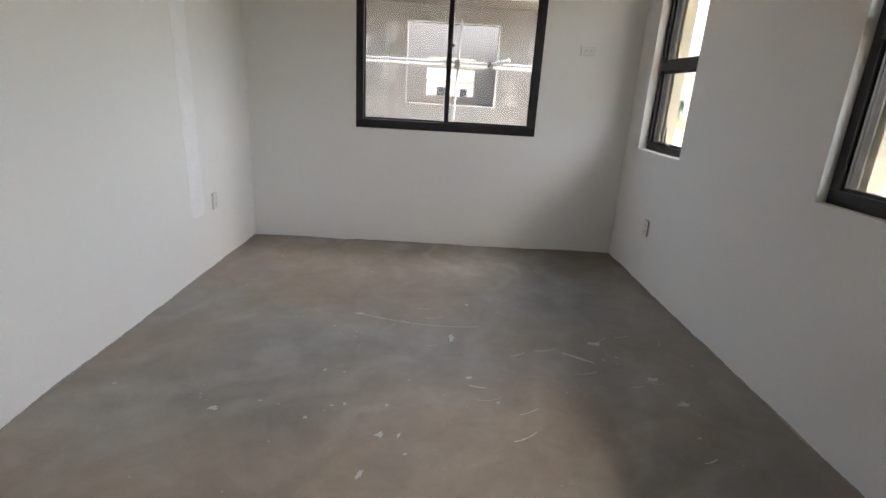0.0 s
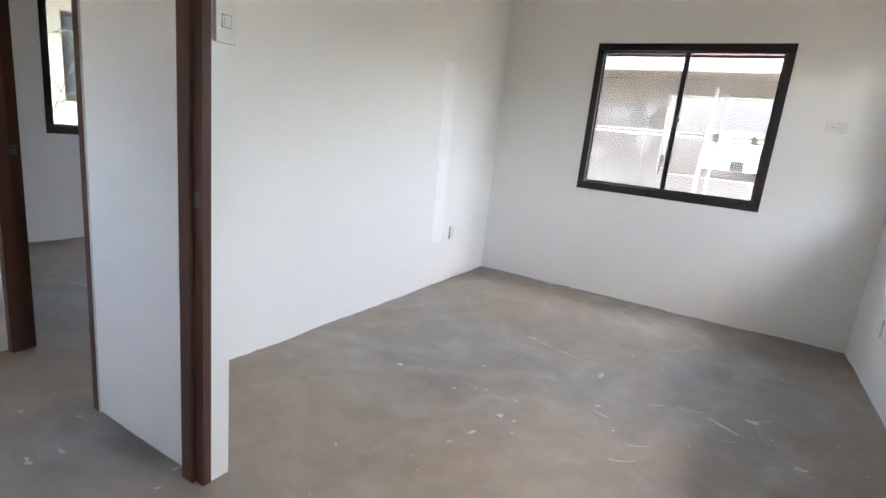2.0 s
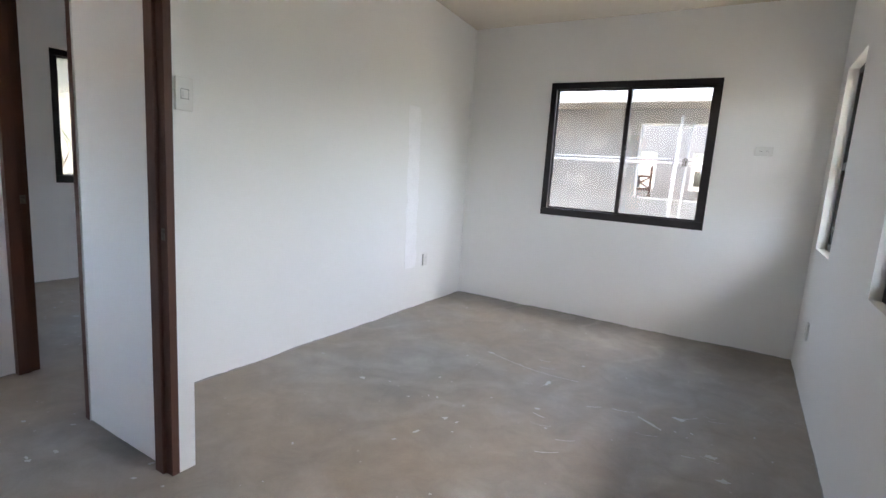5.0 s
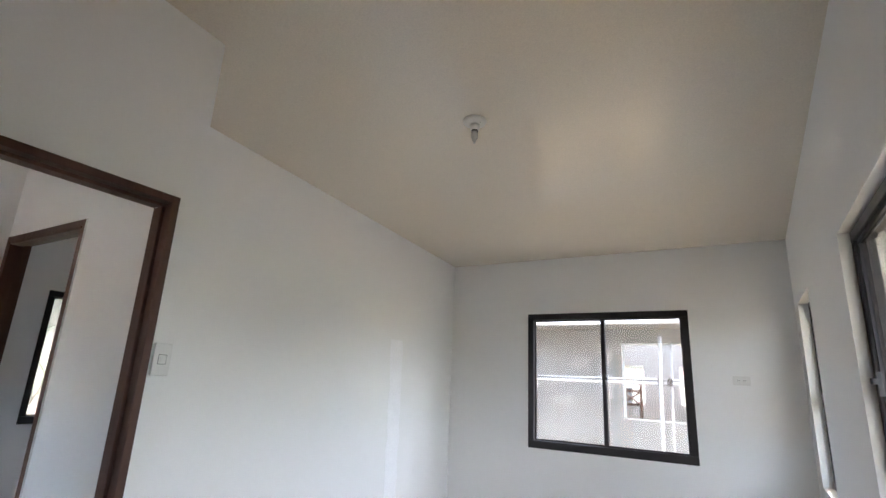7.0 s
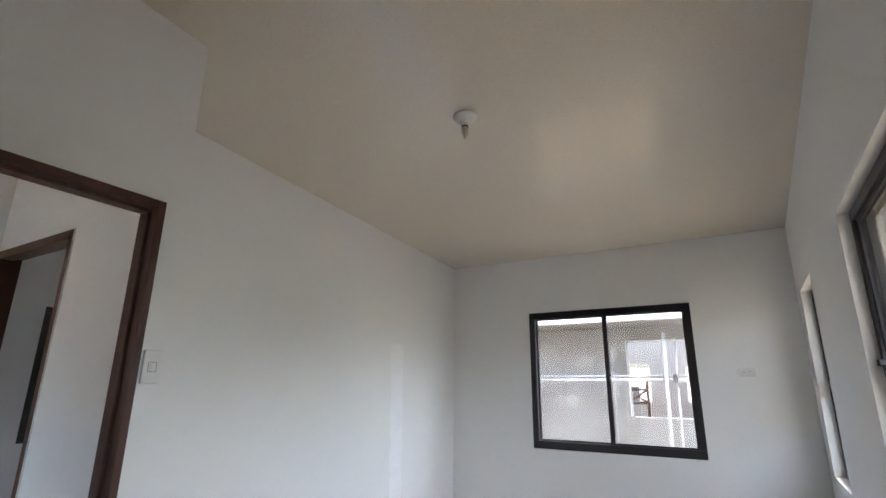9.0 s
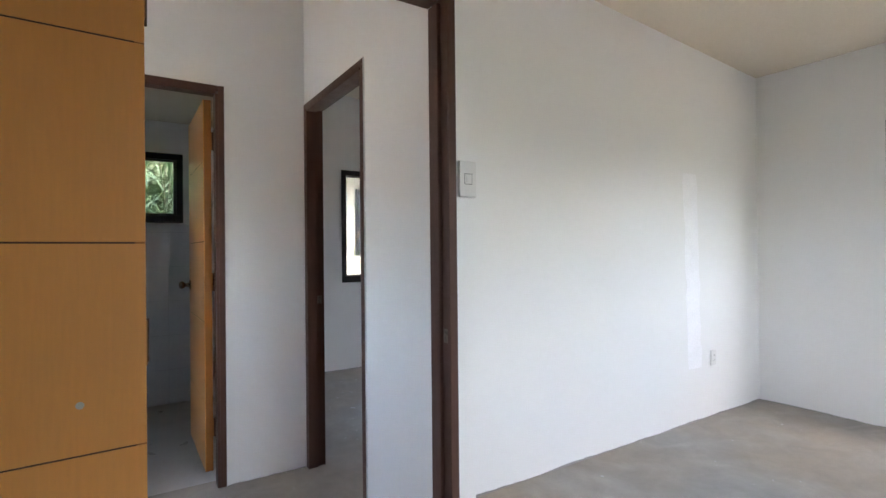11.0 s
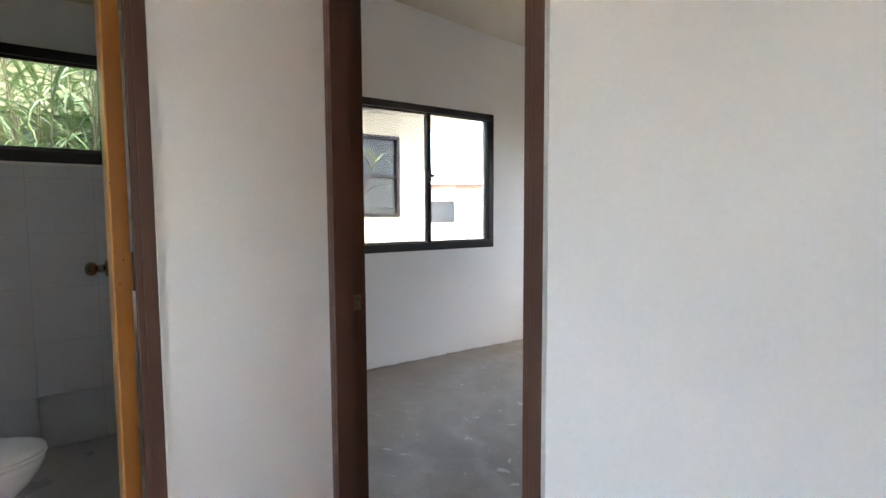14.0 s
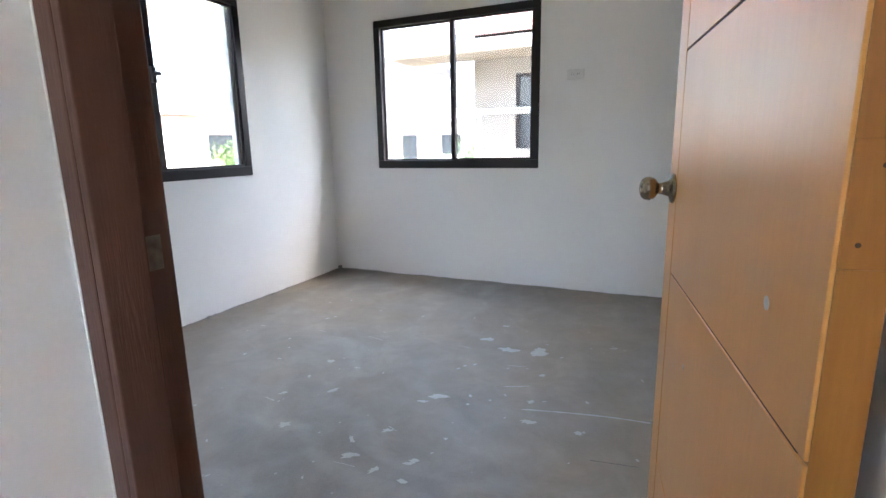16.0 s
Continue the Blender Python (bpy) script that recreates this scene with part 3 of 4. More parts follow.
# ---- electrical fittings ----
def plate(name, m, w, h, label, category, holes="outlet", upright=True):
    """A cover plate: x along the wall, -y into the room."""
    t = thing(name, m, label, category)
    part("cover", bevelled(boxes((-w / 2, w / 2, -0.011, 0.002, -h / 2, h / 2)), 0.004, 3), M_PLASTIC, t)
    if holes == "switch":
        # Dark rim drawn for the shadow line round the rocker.
        part("shadow_rim", boxes((-0.0155, 0.0155, -0.0112, -0.009, -0.0175, 0.0175)), M_DARKPL, t)
        part("rocker_frame", bevelled(boxes((-0.014, 0.014, -0.0122, -0.0095, -0.016, 0.016)), 0.001), M_PLASTIC, t)
        part("rocker", bevelled(boxes((-0.009, 0.009, -0.0155, -0.011, -0.011, 0.011)), 0.002), M_PLASTIC, t)
    else:
        for dx, dz in (((0, -0.02), (0, 0.02)) if h > w else ((-0.02, 0), (0.02, 0))):
            part("socket", bevelled(boxes((dx - 0.012, dx + 0.012, -0.0125, -0.009, dz - 0.012, dz + 0.012)), 0.001, 1), M_PLASTIC, t)
            for k in (-0.005, 0.005):
                part("slot", boxes((dx + k - 0.001, dx + k + 0.001, -0.0129, -0.0122, dz - 0.005, dz + 0.005)), M_DARKPL, t)
    return t


plate("light_switch", east(JX1 + 0.002, -3.443, 1.478) @ Matrix.Rotation(radians(180), 4, "Z"), 0.066, 0.118, "white plastic single light switch beside the door frame", "light switch", "switch")
plate("power_outlet", north(2.545, -0.003, 1.56), 0.118, 0.068, "white plastic outlet plate high beside the window", "outlet")
plate("power_outlet", east(EX - 0.003, -0.64, 0.391), 0.068, 0.11, "white plastic wall outlet near the floor", "outlet")
plate("power_outlet", west(0.003, -0.705, 0.433), 0.068, 0.11, "white plastic wall outlet on the partition", "outlet")
plate("power_outlet", north(-0.83, NB - 0.003, 1.578), 0.118, 0.068, "off-white outlet plate high on the bedroom wall", "outlet")


def lamp_holder(x, y, z, label, bulb=True):
    t = thing("lamp_holder", Matrix.Translation((x, y, z)), label, "ceiling lamp")
    part("rose", lathe([(0.062, 0.0), (0.062, -0.008), (0.054, -0.020), (0.030, -0.026)], "Z", 32), M_PLASTIC, t, smooth=True)
    part("socket", lathe([(0.026, -0.024), (0.024, -0.055), (0.021, -0.058)], "Z", 24), M_PLASTIC, t, smooth=True)
    part("screw", lathe([(0.005, -0.014), (0.004, -0.024)], "Z", 10, (0.035, -0.01, 0)), M_DARKPL, t)
    if bulb:
        part("collar", lathe([(0.018, -0.056), (0.018, -0.066)], "Z", 20), M_DARKPL, t)
        part("bulb", lathe([(0.015, -0.066), (0.018, -0.085), (0.017, -0.100), (0.010, -0.115), (0.005, -0.130), (0.002, -0.134)], "Z", 20), M_BULB, t, "small unlit candle bulb", True)
    return t


lamp_holder(1.455, -2.437, H + RISE * 2.437, "white ceiling lamp holder with a small unlit bulb")
lamp_holder(-2.09, -4.40, BATH_H, "white ceiling lamp holder in the bathroom", False)

# ---- bathroom fittings ----
tiled("wall_tiles_west", "y", WX, 1, BATH_S, HY, BATH_Z, 1.5, 0.30, 0.30)
tiled("wall_tiles_south", "x", BATH_S - 0.006, 1, WX + 0.012, BXI, BATH_Z, 1.5, 0.30, 0.30)


def oval(cx, cy, rx, ry, z, n=28, front=1.0):
    """A ring, longer towards +y by front."""
    out = []
    for i in range(n):
        a = 2 * math.pi * i / n
        y = math.sin(a)
        out.append((cx + rx * math.cos(a), cy + ry * y * (front if y > 0 else 1), z))
    return out


def toilet(m):
    """Local +y is the front; the tank's back is at y = 0."""
    t = thing("toilet", m, "white ceramic close-coupled toilet with closed lid on tiled floor", "toilet")
    part("pedestal", loft([oval(0, 0.44, 0.115, 0.20, 0.0), oval(0, 0.44, 0.115, 0.20, 0.02), oval(0, 0.44, 0.098, 0.178, 0.045), oval(0, 0.445, 0.088, 0.155, 0.12), oval(0, 0.45, 0.088, 0.145, 0.19),
                           oval(0, 0.46, 0.108, 0.155, 0.235), oval(0, 0.47, 0.148, 0.195, 0.285), oval(0, 0.47, 0.174, 0.225, 0.335), oval(0, 0.47, 0.184, 0.238, 0.372), oval(0, 0.47, 0.187, 0.24, 0.395)]), M_CERAMIC, t, smooth=True)
    side = [(0.06, 0.39), (0.06, 0.345), (0.10, 0.29), (0.16, 0.262), (0.205, 0.235), (0.235, 0.185), (0.25, 0.12), (0.245, 0.03), (0.245, 0.0), (0.47, 0.0), (0.47, 0.39)]
    trap = part("trapway", bevelled(loft([[(-0.078, y, z) for y, z in side], [(0.078, y, z) for y, z in side]]), 0.018, 3), M_CERAMIC, t, "moulded neck and trapway of the bowl", True)
    part("bowl_deck", bevelled(boxes((-0.13, 0.13, 0.04, 0.30, 0.372, 0.399)), 0.01, 3), M_CERAMIC, t, smooth=True)
    for sx in (-1, 1):
        part("trap_moulding", loft([[(sx * (0.070 + d), 0.345 + (y - 0.345) * k, 0.13 + (z - 0.13) * k) for y, z in
                                     ((0.262, 0.035), (0.262, 0.12), (0.278, 0.19), (0.31, 0.235), (0.35, 0.245), (0.39, 0.225), (0.42, 0.175), (0.43, 0.11), (0.425, 0.05), (0.40, 0.035))]
                                    for d, k in ((0.0, 1.0), (0.022, 0.98), (0.030, 0.90), (0.032, 0.75))]), M_CERAMIC, t, "raised oval moulding over the trap", True)
        part("bolt_cap", lathe([(0.025, 0), (0.023, 0.004)], "X", 20, (0.079 * sx - (0.004 if sx < 0 else 0), 0.175, 0.315)), M_DARKPL, trap, "dark round bolt hole cover")
    tank = part("tank", bevelled(loft([[(-0.17, 0.0, 0.40), (0.17, 0.0, 0.40), (0.17, 0.14, 0.40), (-0.17, 0.14, 0.40)], [(-0.20, 0.0, 0.74), (0.20, 0.0, 0.74), (0.20, 0.175, 0.74), (-0.20, 0.175, 0.74)]]), 0.03, 4), M_CERAMIC, t, smooth=True)
    part("tank_lid", bevelled(boxes((-0.21, 0.21, -0.002, 0.188, 0.742, 0.78)), 0.012, 3), M_CERAMIC, tank, smooth=True)
    part("flush_lever", bevelled(boxes((0.09, 0.17, 0.172, 0.192, 0.685, 0.702)), 0.004), M_CHROME, tank)
    part("seat", loft([oval(0, 0.455, 0.187, 0.215, 0.398, front=1.19), oval(0, 0.455, 0.192, 0.22, 0.408, front=1.19), oval(0, 0.455, 0.187, 0.215, 0.416, front=1.19)]), M_PLASTIC, t, smooth=True)
    lid = part("seat_lid", loft([oval(0, 0.455, 0.189, 0.217, 0.419, front=1.19), oval(0, 0.455, 0.189, 0.217, 0.428, front=1.19), oval(0, 0.455, 0.165, 0.19, 0.440, front=1.17), oval(0, 0.455, 0.08, 0.1, 0.446, front=1.1)]), M_PLASTIC, t, smooth=True)
    for sx in (-1, 1):
        part("hinge", bevelled(boxes((sx * 0.08 - 0.018, sx * 0.08 + 0.018, 0.20, 0.245, 0.395, 0.437)), 0.006), M_PLASTIC, lid)
    return t


toilet(Matrix.Translation((-1.97, BATH_S + 0.01, BATH_Z)) @ Matrix.Diagonal((0.95, 0.97, 0.90, 1.0)))


def basin(m):
    """A wall-hung basin: back at y = 0, front towards +y."""
    t = thing("wash_basin", m, "white ceramic wall-hung wash basin with a chrome tap", "basin")

    def half(rx, ry, z, n=24):
        return [(rx * math.cos(math.pi * i / (n - 1)), ry * math.sin(math.pi * i / (n - 1)) ** 0.8, z) for i in range(n)]
    bowl = part("bowl", loft([half(0.11, 0.17, 0.66), half(0.18, 0.27, 0.70), half(0.205, 0.32, 0.75), half(0.21, 0.335, 0.77), half(0.208, 0.332, 0.785), half(0.18, 0.30, 0.785), half(0.14, 0.24, 0.73), half(0.05, 0.14, 0.70)]), M_CERAMIC, t, smooth=True)
    part("overflow", lathe([(0.012, 0), (0.010, 0.004)], "Y", 14, (0.05, 0.318, 0.75)), M_DARKPL, bowl)
    tap = part("tap", bent_tube([(0, 0.06, 0.78), (0, 0.06, 0.85), (0, 0.09, 0.875), (0, 0.15, 0.87), (0, 0.17, 0.85)], 0.012), M_CHROME, t, "small chrome tap", True)
    part("tap_handle", bevelled(boxes((-0.03, 0.03, 0.05, 0.07, 0.875, 0.888)), 0.004), M_CHROME, tap)
    part("drain_pipe", bent_tube([(0, 0.12, 0.62), (0, 0.12, 0.42), (0, 0.09, 0.38), (0, 0.0, 0.38)], 0.017), M_PLASTIC, t, smooth=True)
    part("stop_valve", bevelled(boxes((0.10, 0.13, 0.0, 0.06, 0.44, 0.47), (0.105, 0.125, 0.06, 0.075, 0.42, 0.49)), 0.004), M_STEEL, t)
    return t


basin(Matrix.Translation((-1.40, BATH_S + 0.01, BATH_Z + 0.06)) @ Matrix.Diagonal((1.0, 0.8, 1.0, 1.0)))


def shower():
    t = thing("hand_shower", Matrix.Translation((WX + 0.09, BATH_S + 0.02, 1.30)), "chrome hand shower on a wall holder with a hanging hose", "shower")
    part("holder", lathe([(0.028, 0), (0.030, 0.012), (0.016, 0.03), (0.014, 0.07)], "Y", 20), M_CHROME, t, smooth=True)
    head = part("handle", bent_tube([(0, 0.07, -0.06), (0, 0.075, 0.06), (0, 0.10, 0.16), (0, 0.13, 0.21)], 0.013), M_CHROME, t, smooth=True)
    part("spray_head", lathe([(0.02, 0), (0.042, 0.02), (0.044, 0.032), (0.038, 0.036)], "Y", 24, (0, 0.125, 0.215)), M_CHROME, head, smooth=True)
    part("hose", bent_tube([(0, 0.07, -0.06), (0.0, 0.06, -0.3), (0.01, 0.05, -0.62), (0.03, 0.05, -0.78), (0.05, 0.045, -0.70), (0.05, 0.04, -0.56)], 0.007), M_CHROME, t, smooth=True)
    v = part("valve", lathe([(0.026, 0), (0.022, 0.02), (0.015, 0.06)], "Y", 18, (0.05, 0, -0.55)), M_CHROME, t, smooth=True)
    part("valve_handle", bevelled(boxes((0.02, 0.08, 0.06, 0.072, -0.56, -0.54)), 0.004), M_CHROME, v)


shower()


# ---- marks on floor and walls ----
def splat(bm, x, y, r, stretch=1.0, turn=0.0, z=0.0012, n=15):
    r *= 0.85
    c, s = math.cos(turn), math.sin(turn)
    ring = []
    for i in range(n):
        a = 2 * math.pi * i / n
        k = r * random.uniform(0.45, 1.3)
        u, v = k * math.cos(a) * stretch, k * math.sin(a)
        ring.append((x + u * c - v * s, y + u * s + v * c))
    low = [bm.verts.new((px, py, 0.0004)) for px, py in ring]
    top = [bm.verts.new((x + (px - x) * 0.86, y + (py - y) * 0.86, z)) for px, py in ring]
    bm.faces.new(top)
    for i in range(n):
        bm.faces.new((low[i], low[(i + 1) % n], top[(i + 1) % n], top[i]))


bm = bmesh.new()
random.seed(4)
for x, y, r, st, tu in ((1.09, -1.41, 0.02, 1.6, 0.1), (1.59, -1.65, 0.018, 2.2, 1.5), (2.34, -1.64, 0.022, 2.0, -0.3), (2.51, -1.96, 0.026, 1.3, 0), (2.57, -2.15, 0.024, 1.5, 0),
                        (1.66, -2.02, 0.012, 1.4, 0), (1.31, -2.43, 0.02, 1.2, 0), (1.38, -2.43, 0.008, 2.5, 1.4), (1.27, -2.63, 0.014, 2.2, 1.5), (0.66, -2.32, 0.016, 1.3, 0.3),
                        (1.02, -2.35, 0.009, 1, 0), (1.32, -2.25, 0.009, 1.5, 1), (1.69, -1.22, 0.01, 1.5, 0), (1.02, -2.01, 0.008, 2, 1.2)):
    splat(bm, x, y, r, st, tu)
for _ in range(70):
    splat(bm, random.uniform(0.2, 2.8), random.uniform(-4.2, -0.4), random.uniform(0.002, 0.008), random.uniform(1, 2.2), random.uniform(0, 3))
tagged(part("paint_spots", bm, M_SPLAT), "dried pale paint spots on the bedroom floor", "paint spots", kind="stuff")
bm = bmesh.new()
for x, y, r, st, tu in ((-0.77, -1.35, 0.05, 1.9, 1.25), (-0.93, -1.37, 0.04, 1.6, 0.1), (-1.09, -1.26, 0.03, 1.5, 0.2), (-0.65, -2.04, 0.022, 1.6, 0.2), (-0.68, -1.88, 0.02, 1.3, 0.8),
                        (-1.56, -2.43, 0.025, 1.4, 0.5), (-1.55, -2.11, 0.018, 2, 1.3), (-1.76, -1.85, 0.02, 1.3, 0.2), (-1.08, -1.99, 0.024, 2.6, 0.5), (-1.12, -2.05, 0.02, 1.5, 0.2),
                        (-1.07, -2.54, 0.016, 2, 1.2), (-1.19, -2.5, 0.02, 2.4, 0.6), (-0.96, -2.44, 0.016, 1.6, 0.2), (-0.95, -2.56, 0.016, 1.5, 0), (-1.05, -1.02, 0.016, 1.8, 0.2),
                        (-0.45, -2.05, 0.016, 1.4, 0), (-1.15, -2.31, 0.014, 1.8, 0.7), (-0.69, -1.61, 0.016, 1.4, 0.4)):
    splat(bm, x, y, r, st, tu)
for _ in range(110):
    splat(bm, random.uniform(-2.6, -0.2), random.uniform(-3.3, -0.9), random.uniform(0.003, 0.011), random.uniform(1, 2.8), random.uniform(0, 3))
tagged(part("paint_spots", bm, M_SPLAT), "many dried pale paint spots on the second bedroom floor", "paint spots", kind="stuff")
bm = bmesh.new()
for x, y, r, st, tu in ((-0.18, -3.8, 0.02, 2, 0.2), (-0.28, -3.86, 0.02, 2, 0.3), (-0.03, -3.86, 0.018, 1.3, 0), (0.16, -3.79, 0.012, 1.3, 0), (-0.21, -3.68, 0.01, 1.5, 0), (0.31, -4.02, 0.01, 1.5, 0)):
    splat(bm, x, y, r, st, tu)
for _ in range(30):
    splat(bm, random.uniform(-0.6, 1.0), random.uniform(-4.6, -3.5), random.uniform(0.002, 0.01), random.uniform(1, 2.2), random.uniform(0, 3))
tagged(part("paint_spots", bm, M_SPLAT), "dried pale paint spots on the hall floor", "paint spots", kind="stuff")

bm = bmesh.new()
random.seed(8)
edge = [(-0.93 + 0.085 * sx + random.uniform(-0.012, 0.012) - 0.04 * (z - 0.4) / 1.4, z) for sx, zs in ((1, [0.38 + 0.1 * k for k in range(15)]), (-1, [1.78 - 0.1 * k for k in range(15)])) for z in zs]
top = [bm.verts.new((0.0009, y, z)) for y, z in edge]
low = [bm.verts.new((0.0002, y, z)) for y, z in edge]
bm.faces.new(top)
for i in range(len(edge)):
    bm.faces.new((low[i], low[(i + 1) % len(edge)], top[(i + 1) % len(edge)], top[i]))
bm2 = bmesh.new()
for x, w2, d2 in ((0.93, 0.035, 0.012), (1.16, 0.02, 0.008), (1.42, 0.05, 0.006), (2.13, 0.02, 0.01)):
    box(bm2, x, x + w2, -0.0022, -0.0004, W1[2] - 0.004 - d2, W1[2] - 0.002)
tagged(part("filler_spots", bm2, M_FILLER), "white filler dabs under the sliding window", "filler", kind="stuff")
tagged(part("plaster_smear", bm, M_DUST), "pale vertical strip of fresh filler on the partition", "filler", kind="stuff")



def scratch(points, width, mat, label):
    """A thin drawn line on the floor, a fraction of a millimetre proud."""
    bm = bmesh.new()
    rows = []
    for i, (x, y) in enumerate(points):
        w = width * random.uniform(0.4, 1.0)
        rows.append([bm.verts.new((x, y - w, 0.0004)), bm.verts.new((x, y, 0.0012)), bm.verts.new((x, y + w, 0.0004))])
    for a, b in zip(rows, rows[1:]):
        bm.faces.new((a[0], b[0], b[1], a[1]))
        bm.faces.new((a[1], b[1], b[2], a[2]))
    tagged(part("floor_scratch", bm, mat), label, "scratch", kind="stuff")


scratch([(-0.70 + 0.025 * k, -1.955 + 0.085 * math.sin(k / 21 * 1.5)) for k in range(21)], 0.006, M_SPLAT, "pale curved trowel scratch on the concrete floor")
scratch([(-0.385 + 0.012 * k, -2.205 + 0.0016 * k) for k in range(14)], 0.0015, M_DARKPL, "hairline crack in the concrete floor")
scratch([(1.05 + 0.03 * k, -1.40 - 0.12 * math.sin(k / 24 * 2.2)) for k in range(24)], 0.004, M_SPLAT, "pale trowel arc on the bedroom floor")
scratch([(2.142 + 0.01 * k, -1.751 - 0.0062 * k) for k in range(14)], 0.014, M_SPLAT, "pale scratch on the bedroom floor")
scratch([(1.575 + 0.002 * k, -1.73 + 0.012 * k) for k in range(14)], 0.003, M_SPLAT, "short pale scratch on the bedroom floor")
for _ in range(16):
    x, y, a, n = random.uniform(1.3, 2.5), random.uniform(-2.6, -1.2), random.uniform(-0.6, 0.4), random.randint(5, 12)
    scratch([(x + 0.012 * k, y + 0.012 * a * k + 0.0006 * k * k) for k in range(n)], random.uniform(0.0015, 0.005), M_SPLAT, "short pale scuff on the bedroom floor")
for _ in range(12):
    x, y, a, n = random.uniform(-2.2, -0.5), random.uniform(-2.9, -1.2), random.uniform(-0.6, 0.6), random.randint(4, 10)
    scratch([(x + 0.012 * k, y + 0.012 * a * k) for k in range(n)], random.uniform(0.0015, 0.004), M_SPLAT, "short pale scuff on the second bedroom floor")
bm = bmesh.new()
for x, y, h in ((WX + 0.012, -1.588, 0.03), (WX + 0.02, -0.10, 0.035), (WX + 0.012, -0.99, 0.012), (-2.2, NB - 0.01, 0.01), (-1.5, NB - 0.012, 0.008)):
    for _ in range(3):
        dx, dy, a = random.uniform(-0.008, 0.008), random.uniform(-0.012, 0.012), random.uniform(0.004, 0.008)
        box(bm, x + dx - a, x + dx + a, y + dy - a, y + dy + a, 0.0, h * random.uniform(0.4, 1.0))
tagged(part("mortar_crumbs", bm, M_CONCRETE), "small mortar crumbs along the bedroom wall", "debris", kind="stuff")



def wall_base_line(p, q, n):
    """A ragged grey line along the wall base, from p to q, facing n."""
    bm = bmesh.new()
    p, q, n = Vector((*p, 0)), Vector((*q, 0)), Vector((*n, 0))
    rows, count = [], max(2, int((q - p).length / 0.018))
    h = 0.004
    for k in range(count + 1):
        h = min(0.011, max(0.001, h + random.uniform(-0.0022, 0.0022)))
        c = p + (q - p) * k / count
        rows.append([bm.verts.new(c + n * 0.004), bm.verts.new(c + n * 0.0012 + Vector((0, 0, h)))])
    for u, v in zip(rows, rows[1:]):
        bm.faces.new((u[0], v[0], v[1], u[1]))
    tagged(part("wall_base_line", bm, M_CONCRETE), "ragged grey line along the wall base", "paint edge", kind="stuff")


random.seed(52)
for p, q, n in (((0.0, HYB), (0.0, 0.0), (1, 0)), ((0.0, 0.0), (EX, 0.0), (0, -1)), ((EX, 0.0), (EX, SY), (-1, 0)), ((WX, HYB), (WX, NB), (1, 0)), ((WX, NB), (-0.032, NB), (0, -1)), ((0.013, HY), (JX0, HY), (0, -1)), ((BX, -3.92), (BX, HY), (1, 0))):
    wall_base_line(p, q, n)

# ---- outdoors: ground ----
G = -0.35
structure("ground", boxes((-900, 900, -900, 900, G - 0.3, G)), M_SOIL, "pale dry soil and dust around the houses", "ground")
structure("field", boxes((18, 75, -60, 60, G, G + 0.02)), M_GRASS, "wild grassy field beyond the lot", "ground")
structure("road", boxes((10, 15, -120, 120, G, G + 0.015)), M_CONCRETE, "dusty concrete road beside the lot", "road")


